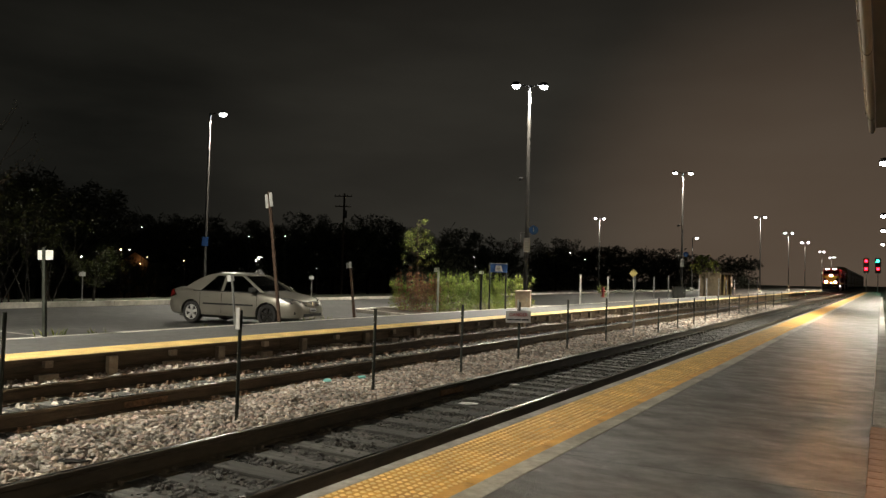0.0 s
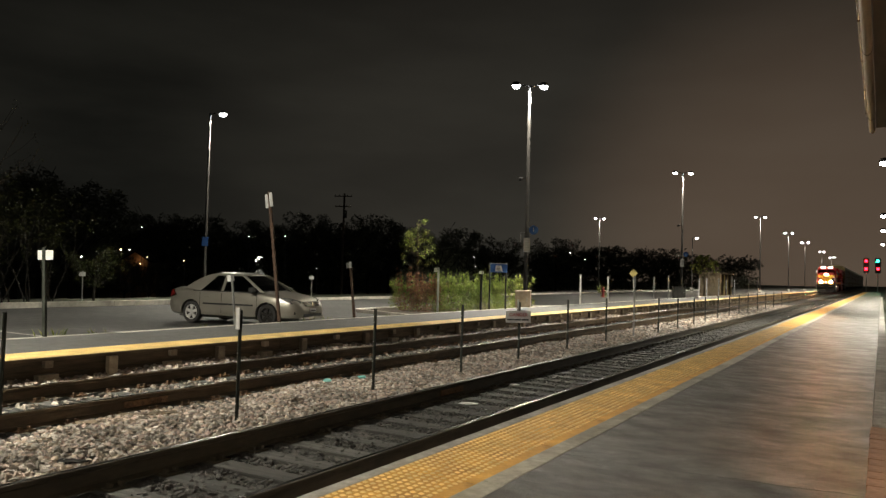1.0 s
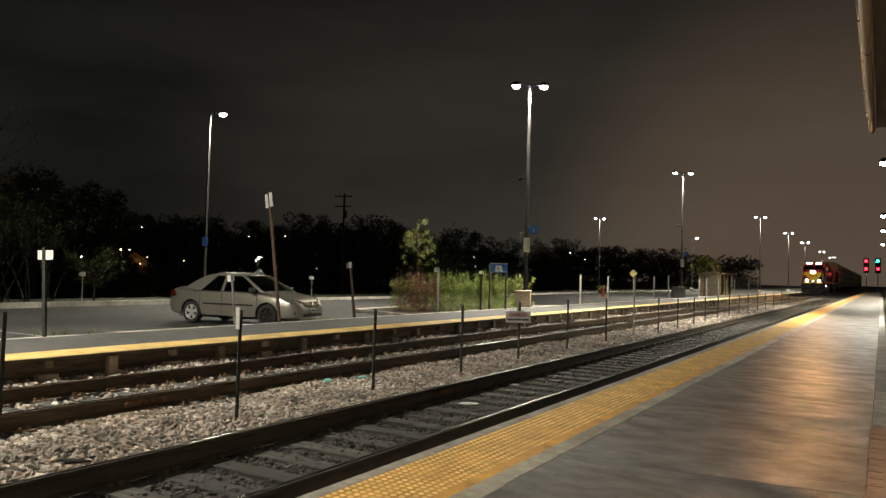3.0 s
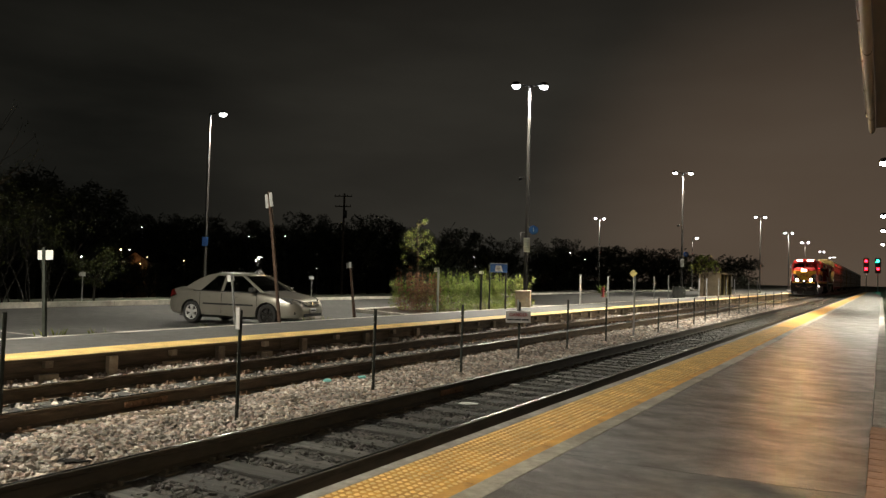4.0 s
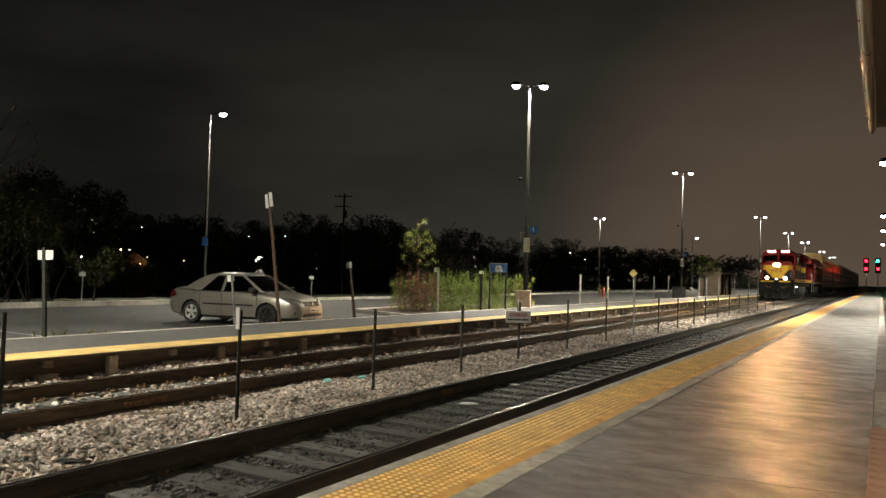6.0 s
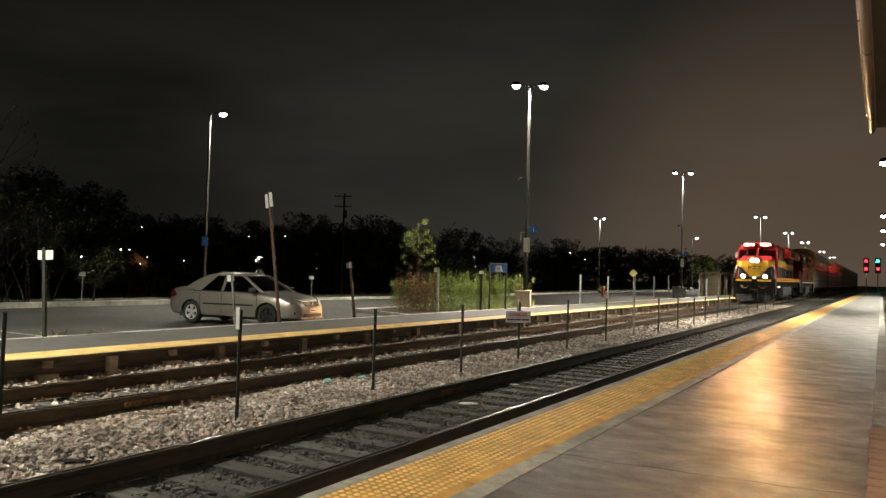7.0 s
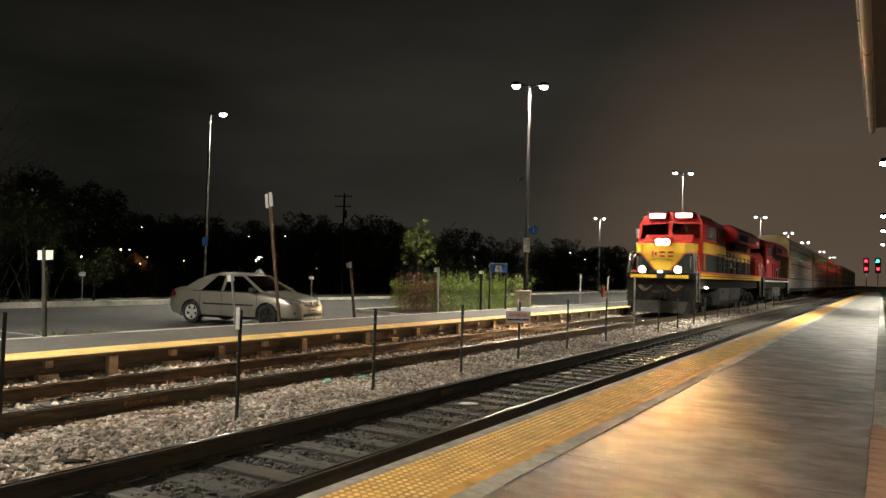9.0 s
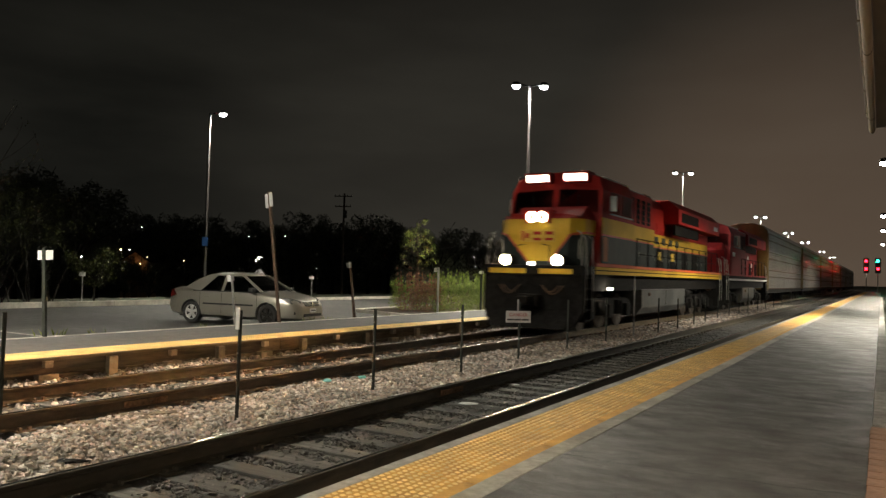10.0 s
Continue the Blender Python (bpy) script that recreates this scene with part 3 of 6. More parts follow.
def rocks(name, material, label, spots):
    """Angular stones; spots: rows of x, y, z, size."""
    g = np.random.default_rng(len(spots))
    base = bmesh.new()
    bmesh.ops.create_icosphere(base, subdivisions=1, radius=1.0)
    bv = np.array([v.co[:] for v in base.verts])
    bf = np.array([[v.index for v in f.verts] for f in base.faces])
    base.free()
    n, k = len(spots), len(bv)
    sp = np.asarray(spots)
    jit = 1 + g.uniform(-0.46, 0.34, (n, k, 1))
    scl = sp[:, None, 3:4] * g.uniform(0.55, 1.40, (n, 1, 3)) * np.array([1, 1, 0.66])
    ang = g.uniform(0, math.tau, n)
    tilt = g.uniform(-0.6, 0.6, n)
    v = bv[None] * jit * scl
    c, s = np.cos(tilt)[:, None], np.sin(tilt)[:, None]
    v = np.stack([v[..., 0], c * v[..., 1] - s * v[..., 2], s * v[..., 1] + c * v[..., 2]], -1)
    c, s = np.cos(ang)[:, None], np.sin(ang)[:, None]
    v = np.stack([c * v[..., 0] - s * v[..., 1], s * v[..., 0] + c * v[..., 1], v[..., 2]], -1)
    v += sp[:, None, :3]
    f = (bf[None] + (np.arange(n) * k)[:, None, None]).reshape(-1, 3)
    me = bpy.data.meshes.new(name)
    me.vertices.add(n * k)
    me.vertices.foreach_set("co", v.reshape(-1))
    me.loops.add(len(f) * 3)
    me.loops.foreach_set("vertex_index", f.reshape(-1))
    me.polygons.add(len(f))
    me.polygons.foreach_set("loop_start", np.arange(len(f)) * 3)
    me.update(calc_edges=True)
    me.shade_flat()
    return tagged(part(name, me, material), label, "gravel", kind="stuff")


def ballast():
    g = np.random.default_rng(4)

    def scatter(x0, x1, y0, y1, per_m2, size, z):
        n = int((x1 - x0) * (y1 - y0) * per_m2)
        x, y = g.uniform(x0, x1, n), g.uniform(y0, y1, n)
        zz = z(x, y) + g.uniform(-0.02, 0.018, n)
        return np.stack([x, y, zz, g.uniform(0.6, 1.3, n) * size], 1)

    def between(x, y):
        return -0.205 + 0.05 * np.exp(-((x + 6.35) / 0.75) ** 2) + 0.018 * np.sin(2.1 * y + 3 * x)

    def low(x, y):
        return np.full_like(x, -0.212)

    def heap(x, y):
        return -0.20 + np.clip((-9.35 - x) * 0.18, 0, 0.12) + 0.03 * np.sin(1.7 * y)

    pale = np.concatenate([scatter(-7.45, -5.28, -4.0, 2.0, 240, 0.045, between), scatter(-7.45, -5.28, 2.0, 12, 980, 0.030, between), scatter(-7.45, -5.28, 12, 24, 520, 0.038, between), scatter(-7.45, -5.28, 24, 60, 150, 0.06, between),
                           scatter(-10.25, -9.2, 3.5, 14, 460, 0.036, heap), scatter(-10.25, -9.2, 14, 45, 160, 0.05, heap), scatter(-9.0, -7.7, 3.0, 20, 190, 0.034, low)])
    rocks("ballast", "ballast", "pale grey and pinkish crushed stone ballast", pale)
    def sunk(x, y):
        return np.full_like(x, -0.213)

    dark = np.concatenate([scatter(-5.08, -3.75, -4, 1.5, 170, 0.040, sunk), scatter(-5.08, -3.75, 1.5, 12, 520, 0.026, sunk), scatter(-5.08, -3.75, 12, 40, 170, 0.036, sunk), scatter(-3.6, -2.95, 1.5, 14, 300, 0.030, sunk)])
    rocks("oily_ballast", "ballast_dark", "dark oil-stained ballast between the rails", dark)


def asphalt_z(x, y):
    """The rolled asphalt lies in low ridges across the platform."""
    k = min(1.0, max(0.0, (x + 1.985) / 0.3))
    waves = 0.0045 * noise.noise((x * 0.35, y * 0.8 + x * 0.1, 3)) + 0.0055 * noise.noise((x * 0.45, y * 2.2 + x * 0.15, 8)) + 0.0024 * noise.noise((x * 0.7, y * 5.5, 5))
    return Z_NEAR + 0.002 + k * (waves - 0.007)


def near_platform():
    p = thing("platform_near", None, "wet-looking dark asphalt platform with a concrete edge", "platform", kind="structure")
    bm = bmesh.new()
    # asphalt with gentle waves across
    nx, ny = 16, 1100
    grid = []
    for j in range(ny + 1):
        y = -8 + 168 * (j / ny) ** 1.7
        grid.append([bm.verts.new((-1.985 + 1.915 * i / nx, y, asphalt_z(-1.985 + 1.915 * i / nx, y))) for i in range(nx + 1)])
    for a, b in zip(grid, grid[1:]):
        for i in range(nx):
            bm.faces.new((a[i], a[i + 1], b[i + 1], b[i])).smooth = True
    part("asphalt", bm, "asphalt_near", p)
    boxed("foundation", "concrete", p, -2.80, -0.08, -8, 160, -0.30, Z_NEAR - 0.05)
    rnd = random.Random(5)
    y = -7.9
    while y < 160:
        ln = min(160, y + 3.0)
        part_dims = (-2.855 + rnd.uniform(-0.006, 0.006), -2.75, y + 0.004, ln - 0.004, -0.10, Z_NEAR)
        boxed("edge_stone", "concrete", p, *part_dims, bevel=0.012)
        boxed("edge_strip", "edge", p, -2.138, -1.985 + rnd.uniform(-0.008, 0.008), y + 0.003, ln - 0.003, 0.1, Z_NEAR + 0.004 + rnd.uniform(0, 0.003), bevel=0.008)
        y = ln
    tactile(p, -2.748, -2.140, 1.6 - 1.22 * 8, 1.22, 48, Z_NEAR, 24)
    # crack across the asphalt
    bm = bmesh.new()
    pts = [(-1.98 + 0.038 * i, 5.07 + 0.0030 * i + 0.010 * math.sin(i * 0.45) + rnd.uniform(-0.010, 0.010)) for i in range(50)]
    for a, b in zip(pts, pts[1:]):
        w = rnd.uniform(0.0006, 0.0020)
        z = asphalt_z(*a)
        slab(bm, [(a[0], a[1] - w), (b[0], b[1] - w), (b[0], b[1] + w), (a[0], a[1] + w)], "z", z - 0.01, z + 0.0012)
    part("crack", bm, "carblack", p, "dark crack across the asphalt")
    return p


def tactile(parent, x0, x1, y0, step, count, z, dome_to, paint="yellow"):
    pm = bmesh.new()
    box(pm, x0 + 0.003, x1 - 0.003, 0.003, step - 0.003, -0.03, 0.0, bevel=0.003)
    pm = mesh_of("tactile_panel", pm)
    pm.materials.append(M[paint])
    for k in range(count):
        part("tactile_panel", pm, paint, parent).matrix_basis = pose(0, y0 + k * step, z)
    bm = bmesh.new()
    box(bm, x0 + 0.003, x1 - 0.003, y0 + count * step, y0 + count * step + 110, z - 0.03, z)
    part("tactile_strip", bm, paint, parent)
    # truncated domes
    verts, faces = [], []
    nx = int((x1 - x0 - 0.03) / 0.0585)
    ring = [(math.cos(k * math.tau / 7), math.sin(k * math.tau / 7)) for k in range(7)]
    y = max(y0, 0.0) + 0.03
    while y < dome_to:
        for i in range(nx):
            cx, b = x0 + 0.032 + i * 0.0585, len(verts)
            verts += [(cx + 0.021 * u, y + 0.021 * w, z - 0.001) for u, w in ring] + [(cx + 0.0125 * u, y + 0.0125 * w, z + 0.006) for u, w in ring]
            faces += [(b + k, b + (k + 1) % 7, b + 7 + (k + 1) % 7, b + 7 + k) for k in range(7)] + [tuple(range(b + 7, b + 14))]
        y += 0.0585
    tagged(many("domes", verts, faces, "dome" if paint == "yellow" else paint, parent), kind="stuff")


def far_platform():
    p = thing("platform_far", None, "asphalt platform on timber cribbing with a yellow tactile edge", "platform", kind="structure")
    boxed("asphalt", "asphalt_far", p, -12.78, -10.72, -20, 160, -0.11, Z_FAR)
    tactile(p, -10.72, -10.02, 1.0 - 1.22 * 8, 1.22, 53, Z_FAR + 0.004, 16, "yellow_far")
    rnd = random.Random(8)
    y = -4.0
    while y < 100:
        ln = y + 3.66
        boxed("edge_board", "timber", p, -10.03, -9.985, y, ln - 0.01, Z_FAR - 0.045, Z_FAR - 0.002, bevel=0.004)
        boxed("timber_beam", "timber", p, -10.20, -10.06, y, ln - 0.01, -0.02, Z_FAR - 0.05, bevel=0.006)
        boxed("timber_beam", "timber", p, -10.18, -10.05, y + 1.2, ln + 1.19, -0.26, -0.028, bevel=0.006)
        boxed("kerb_stone", "kerb", p, -12.96, -12.785, y, ln - 0.008, -0.11, Z_FAR + 0.004, bevel=0.012)
        y = ln
    k, y = 0, 4.86
    while y < 75:
        j = rnd.uniform(-0.02, 0.02)
        if k % 2 == 0:
            boxed("post_end", "timber_pale", p, -10.06, -9.965, y - 0.075 + j, y + 0.075 + j, -0.20, Z_FAR - 0.06, bevel=0.008)
        else:
            boxed("block", "timber_pale", p, -10.06, -9.975, y - 0.03 + j, y + 0.09 + j, 0.075, Z_FAR - 0.05, bevel=0.006)
            boxed("beam_end", "timber_pale", p, -10.06, -9.93, y - 0.14 + j, y + 0.15 + j, -0.13, -0.01, bevel=0.008)
        k, y = k + 1, y + 1.06
    return p


def kerbs():
    k = thing("kerb", None, "long pale concrete kerb along the car park's far side", "kerb", kind="structure")
    rnd = random.Random(9)
    y = -30.0
    while y < 130:
        h = 0.20 if y < 26 else 0.15
        boxed("kerb_stone", "kerb", k, -26.15, -25.85 + rnd.uniform(-0.015, 0.015), y, y + 2.99, -0.05, Z_LOT + h, bevel=0.02)
        y += 3.0


def near_wall():
    w = thing("wall_base", None, "low brick and concrete plinth beside the platform", "wall", kind="structure")
    boxed("mortar_core", "mortar", w, -0.055, 0.17, -6, 7.46, -0.02, Z_NEAR + 0.052)
    bm = bmesh.new()
    box(bm, -0.075, 0.165, 0.004, 0.196, 0, 0.06, bevel=0.006)
    bm = mesh_of("brick", bm)
    bm.materials.append(M["brick"])
    rnd = random.Random(3)
    for i in range(60):
        part("brick", bm, "brick", w).matrix_basis = pose(rnd.uniform(-0.004, 0.004), -4.54 + i * 0.2, Z_NEAR + rnd.uniform(-0.003, 0.003))
    y = 7.5
    while y < 90:
        boxed("coping", "concrete", w, -0.062, 0.10, y, y + 2.38, -0.02, Z_NEAR + 0.07, bevel=0.012)
        y += 2.4
    boxed("building_face", "brick", w, 2.2, 2.5, -8, 8.6, -0.06, 3.19)


def canopy():
    c = thing("canopy", None, "station canopy with cream gutter and brown soffit boards", "roof", kind="structure")
    boxed("soffit", "soffit", c, -0.055, 3.0, -8, 8.95, 3.205, 3.30)
    bm = bmesh.new()
    # half-round gutter, closed at its end
    prof = [(-0.092 + 0.032 * math.cos(a), 3.20 + 0.055 * math.sin(a)) for a in [math.pi + math.pi * k / 10 for k in range(11)]] + [(-0.060, 3.235), (-0.124, 3.235)]
    rings = []
    for y, s in ((-8, 1), (8.92, 1), (8.98, 0.93), (9.02, 0.75)):
        rings.append([(-0.092 + (x + 0.092) * s, y, 3.21 + (z - 3.21) * s) for x, z in prof])
    loft(bm, rings, smooth=True)
    bmesh.ops.recalc_face_normals(bm, faces=bm.faces)
    part("gutter", bm, "gutter", c)
    for y in (1.0, 3.4, 5.85, 8.2):
        bm = bmesh.new()
        prof2 = [(-0.092 + 0.034 * math.cos(a), 3.20 + 0.058 * math.sin(a)) for a in [math.pi + math.pi * k / 10 for k in range(11)]] + [(-0.058, 3.24), (-0.126, 3.24)]
        loft(bm, [[(x, yy, z) for x, z in prof2] for yy in (y, y + 0.02)])
        part("gutter_joint", bm, "soffit", c)
    tubed("conduit", "gutter", c, (-0.137, -8, 3.262), (-0.137, 8.6, 3.262), 0.006)
    for k in range(9):
        boxed("clip", "rust", c, -0.146, -0.122, 0.4 + k, 0.42 + k, 3.252, 3.272)
    # fixtures out of view, added to light the near track and the warning sign
    for y in (-4.0, 0.5, 5.0):
        f = thing("canopy_light", pose(0.9, y, 3.2), "warm light fixture added unseen under the canopy soffit", "light", "canopy lights")
        boxed("housing", "galv", f, -0.12, 0.12, -0.3, 0.3, -0.07, -0.002, bevel=0.01)
        boxed("diffuser", "house_light", f, -0.1, 0.1, -0.28, 0.28, -0.078, -0.0705)
        lamp("canopy_lamp", pose(0, 0, -0.1), CANOPY_LAMP_WATTS, (1.0, 0.80, 0.58), 0.4, f)


ground()
track("track_near", NEAR_X, "near railway track on dark weathered ties", 1, "rail_shaded", "rail_shaded")
track("track_far", FAR_X, "rusty far railway track on ballast", 2)
ballast()
near_platform()
far_platform()
kerbs()
near_wall()
canopy()
# ---- lamp poles ----
COOL = (1.0, 0.93, 0.76)


def lamp_head(parent, x, y, z, dx, watts):
    """A shallow oval head at the end of a short arm; dx: towards which side."""
    bm = bmesh.new()
    rings = []
    for w, h in ((0.55, 0.0), (0.95, 0.035), (1.0, 0.08), (0.8, 0.15), (0.45, 0.18)):
        rings.append([(x + 0.20 * w * math.cos(a), y + 0.15 * w * math.sin(a), z + h) for a in [k * math.tau / 16 for k in range(16)]])
    loft(bm, rings, smooth=True)
    bmesh.ops.recalc_face_normals(bm, faces=bm.faces)
    head = part("lamp_head", bm, "pole", parent)
    bm = bmesh.new()
    rings = []
    for w, h in ((0.45, -0.125), (0.80, -0.090), (0.98, -0.003)):
        rings.append([(x + 0.20 * w * math.cos(a), y + 0.15 * w * math.sin(a), z + h) for a in [k * math.tau / 16 for k in range(16)]])
    loft(bm, rings, smooth=True)
    bmesh.ops.recalc_face_normals(bm, faces=bm.faces)
    part("lens", bm, "lamp_white", head, "glowing white lens")
    lamp("lot_lamp", pose(x, y, z - 0.14), watts, COOL, 0.34, parent, 158)


def lot_pole(x, y, heads=2, top=10.1, turn=0.0, arm=0.62, watts=LOT_LAMP_WATTS, base=Z_LOT, fittings=False, label="tall bronze car park lamp pole with two lit heads"):
    base = base if x > -26 else ground_z(x)
    p = thing("street_lamp", pose(x, y, base, 0, 0, turn), label, "street lamp", "car park lamps")
    tubed("base", "concrete", p, (0, 0, -0.05), (0, 0, 0.55), 0.27, seg=20, label="round concrete footing")
    h = top - base
    bm = bmesh.new()
    slab(bm, [(-0.17, -0.17), (0.17, -0.17), (0.17, 0.17), (-0.17, 0.17)], "z", 0.55, 0.58)
    square = [math.radians(35 - turn + 90 * k) for k in range(4)]
    loft(bm, [[(r * math.cos(a), r * math.sin(a), z) for a in square] for r, z in ((0.105, 0.58), (0.058, h + 0.02))])
    bmesh.ops.recalc_face_normals(bm, faces=bm.faces)
    part("pole", bm, "pole", p)
    for s in ((-1, 1) if heads == 2 else (1,)):
        bm = bmesh.new()
        pipe(bm, [(0, 0, h - 0.05), (s * 0.2, 0, h + 0.02), (s * (arm - 0.25), 0, h + 0.05)], 0.03)
        part("arm", bm, "pole", p)
        lamp_head(p, s * arm, 0, h, s, watts)
    if fittings:
        boxed("security_camera", "carblack", p, -0.42, -0.30, -0.30, 0.0, 5.85, 5.97, bevel=0.02)
        boxed("camera_arm", "pole", p, -0.36, 0, -0.02, 0.02, 5.97, 6.01)
        boxed("notice", "signwhite", p, -0.14, 0.14, -0.10, -0.088, 2.66, 3.30, label="white notice board")
        for k in range(5):
            boxed("notice_line", "signback", p, -0.10, 0.10, -0.104, -0.101, 2.74 + 0.11 * k, 2.765 + 0.11 * k)
        bm = bmesh.new()
        disc_shape(bm, (0.30, -0.03, 3.66), "y", 0.20, 0.02, 24)
        d = part("round_sign", bm, "signblue", p, "round blue sign with a white numeral")
        words("numeral", "1", 0.26, "signwhite", pose(0.30, -0.036, 3.66, 90), d)
        bm = bmesh.new()
        pipe(bm, [(0, 0, 3.78), (0.30, 0, 3.78)], 0.015, 6)
        part("bracket", bm, "galv", p)
        bm = bmesh.new()
        pipe(bm, [(0, 0, 3.55), (-0.26, 0, 3.55), (-0.26, 0, 3.1)], 0.012, 6)
        part("conduit", bm, "galv", p)
    return p


def platform_lamp(y):
    p = thing("platform_lamp", pose(0.95, y, 0), "platform lamp post with a lit head reaching over the platform", "street lamp", "platform lamps")
    tubed("post", "pole", p, (0, 0, -0.02), (0, 0, 6.0), 0.06)
    bm = bmesh.new()
    pipe(bm, [(0, 0, 5.95), (-0.4, 0, 6.08), (-0.6, 0, 6.08)], 0.025)
    part("arm", bm, "pole", p)
    lamp_head(p, -0.85, 0, 6.03, -1, PLATFORM_LAMP_WATTS)


# the row along the far platform
for k, y in enumerate((-29.0, 0.3, 29.8, 59.4, 102.9, 136.8, 168.0, 218.0, 262.0)):
    lot_pole(-13.6, y, turn=31 if y < 250 else 20, fittings=(k in (2, 3)), base=Z_LOT)
# poles deeper in the car park
one = lot_pole(-32.0, 27.7, heads=1, top=10.1, turn=31, arm=0.7, label="tall bronze car park lamp pole with one lit head")
boxed("row_sign", "signblue", one, -0.17, 0.17, -0.115, -0.10, 2.85, 3.35, bevel=0.004, label="blue row sign")
lot_pole(-36.6, 106.6, top=10.6, turn=25)
lot_pole(-24.9, 115.5, heads=1, top=8.1, turn=31, arm=0.7, watts=700.0, label="distant car park lamp pole with one lit head")
for y in (-13.0, 31.0, 54.6, 69.3, 92.0):
    platform_lamp(y)
# ---- the train ----
TRAIN_X = FAR_X


def _axle(r):
    bm = bmesh.new()
    tube(bm, (-1.0, 0, 0), (1.0, 0, 0), 0.09)
    for s in (-1, 1):
        tube(bm, (s * 0.70, 0, 0), (s * 0.83, 0, 0), r, r, 28)
        tube(bm, (s * 0.67, 0, 0), (s * 0.70, 0, 0), r + 0.025, r + 0.025, 28)
        for k in range(4):
            a = k * math.tau / 4
            tube(bm, (s * 0.83, 0.27 * math.cos(a), 0.27 * math.sin(a)), (s * 0.842, 0.27 * math.cos(a), 0.27 * math.sin(a)), 0.07, 0.07, 8)
    return bm


def truck(parent, y, spread, axles, name="truck", r=0.53):
    t = part(name, _truck_frame(spread, axles), "underframe", parent)
    t.matrix_basis = pose(0, y, 0)
    out = []
    for k in range(axles):
        a = part("wheelset", _axle(r), "steelwheel", t)
        a.matrix_basis = pose(0, (k - (axles - 1) / 2) * spread, r)
        out.append((a, (k - (axles - 1) / 2) * spread, r))
    return t, out


def _truck_frame(spread, axles):
    bm = bmesh.new()
    half = spread * (axles - 1) / 2 + 0.55
    for s in (-1, 1):
        slab(bm, [(-half, 0.56), (half, 0.56), (half, 0.78), (half - 0.5, 0.92), (-half + 0.5, 0.92), (-half, 0.78)], "x", s * 1.02 - 0.07, s * 1.02 + 0.07)
        for k in range(axles):
            yk = (k - (axles - 1) / 2) * spread
            box(bm, s * 1.13 - 0.09, s * 1.13 + 0.09, yk - 0.19, yk + 0.19, 0.34, 0.74)
            if k < axles - 1:
                for d in (-0.16, 0.16):
                    tube(bm, (s * 1.14, yk + spread / 2 + d, 0.42), (s * 1.14, yk + spread / 2 + d, 0.86), 0.10, 0.10, 10)
    box(bm, -1.0, 1.0, -0.3, 0.3, 0.55, 0.95)
    return bm


SPIN = []


def lamp_drum(name, parent):
    """The drum of a ditch light; the second one called for sits on the other side."""
    bm = bmesh.new()
    s = 0.78 if len([c for c in parent.children if c.name.startswith(name)]) else -0.78
    for k in range(20):
        a, b = k * math.tau / 20, (k + 1) * math.tau / 20
        loft(bm, [[(s + r * math.cos(t), y, 1.99 + r * math.sin(t)) for r, y in ((0.157, 0.30), (0.168, 0.27), (0.168, 0.725), (0.001, 0.725), (0.001, 0.715), (0.157, 0.715))] for t in (a, b)], cap=False)
    bmesh.ops.remove_doubles(bm, verts=bm.verts[:], dist=0.0004)
    bmesh.ops.recalc_face_normals(bm, faces=bm.faces)
    return part(name, bm, "underframe", parent)


def beam(parent, name, x, y, z, r, mt, reach):
    """A deep reflector lamp: the burner sits at the bottom of a dark tube inside a glowing rim, so that it throws its light ahead; reach: depth over radius."""
    hole, deep = r * 0.52, r * reach
    bm = bmesh.new()
    for k in range(20):
        a, b = k * math.tau / 20, (k + 1) * math.tau / 20
        loft(bm, [[(x + q * math.cos(t), y + d, z + q * math.sin(t)) for q, d in ((hole, 0.012), (hole, 0.0), (r * 0.85, -0.012), (r, 0.0), (r, 0.012))] for t in (a, b)], cap=False)
    bmesh.ops.remove_doubles(bm, verts=bm.verts[:], dist=0.0004)
    bmesh.ops.recalc_face_normals(bm, faces=bm.faces)
    rim = part(name, bm, "reflector_rim", parent, "glaring warm lamp")
    bm = bmesh.new()
    disc_shape(bm, (x, y + 0.013, z), "y", r, deep + 0.06, 20, ((0.60, 0), (1, 0), (1, 1), (0.01, 1), (0.01, 0.96), (0.66, 0.96)), cap=False)
    part("lamp_shell", bm, "underframe", rim)
    bm = bmesh.new()
    for k in range(20):
        a, b = k * math.tau / 20, (k + 1) * math.tau / 20
        loft(bm, [[(x + q * math.cos(t), y + d, z + q * math.sin(t)) for q, d in ((hole, 0.013), (hole, deep), (hole * 1.1, deep), (hole * 1.1, 0.013))] for t in (a, b)], cap=False)
    bmesh.ops.remove_doubles(bm, verts=bm.verts[:], dist=0.0004)
    bmesh.ops.recalc_face_normals(bm, faces=bm.faces)
    part("reflector_tube", bm, "carblack", rim)
    bm = bmesh.new()
    disc_shape(bm, (x, y + deep + 0.012, z), "y", hole * 1.08, -0.01)
    part("burner", bm, mt, rim)


DECK = 1.86                     # walkway of the locomotives
B0, B1 = 2.80, 3.28             # lower and upper edge of the coloured band


def ring_plate(bm, pts, depth):
    """A plate through points in space, pushed back along y."""
    loft(bm, [pts, [(x, y + depth, z) for x, y, z in pts]])
    bmesh.ops.recalc_face_normals(bm, faces=bm.faces)


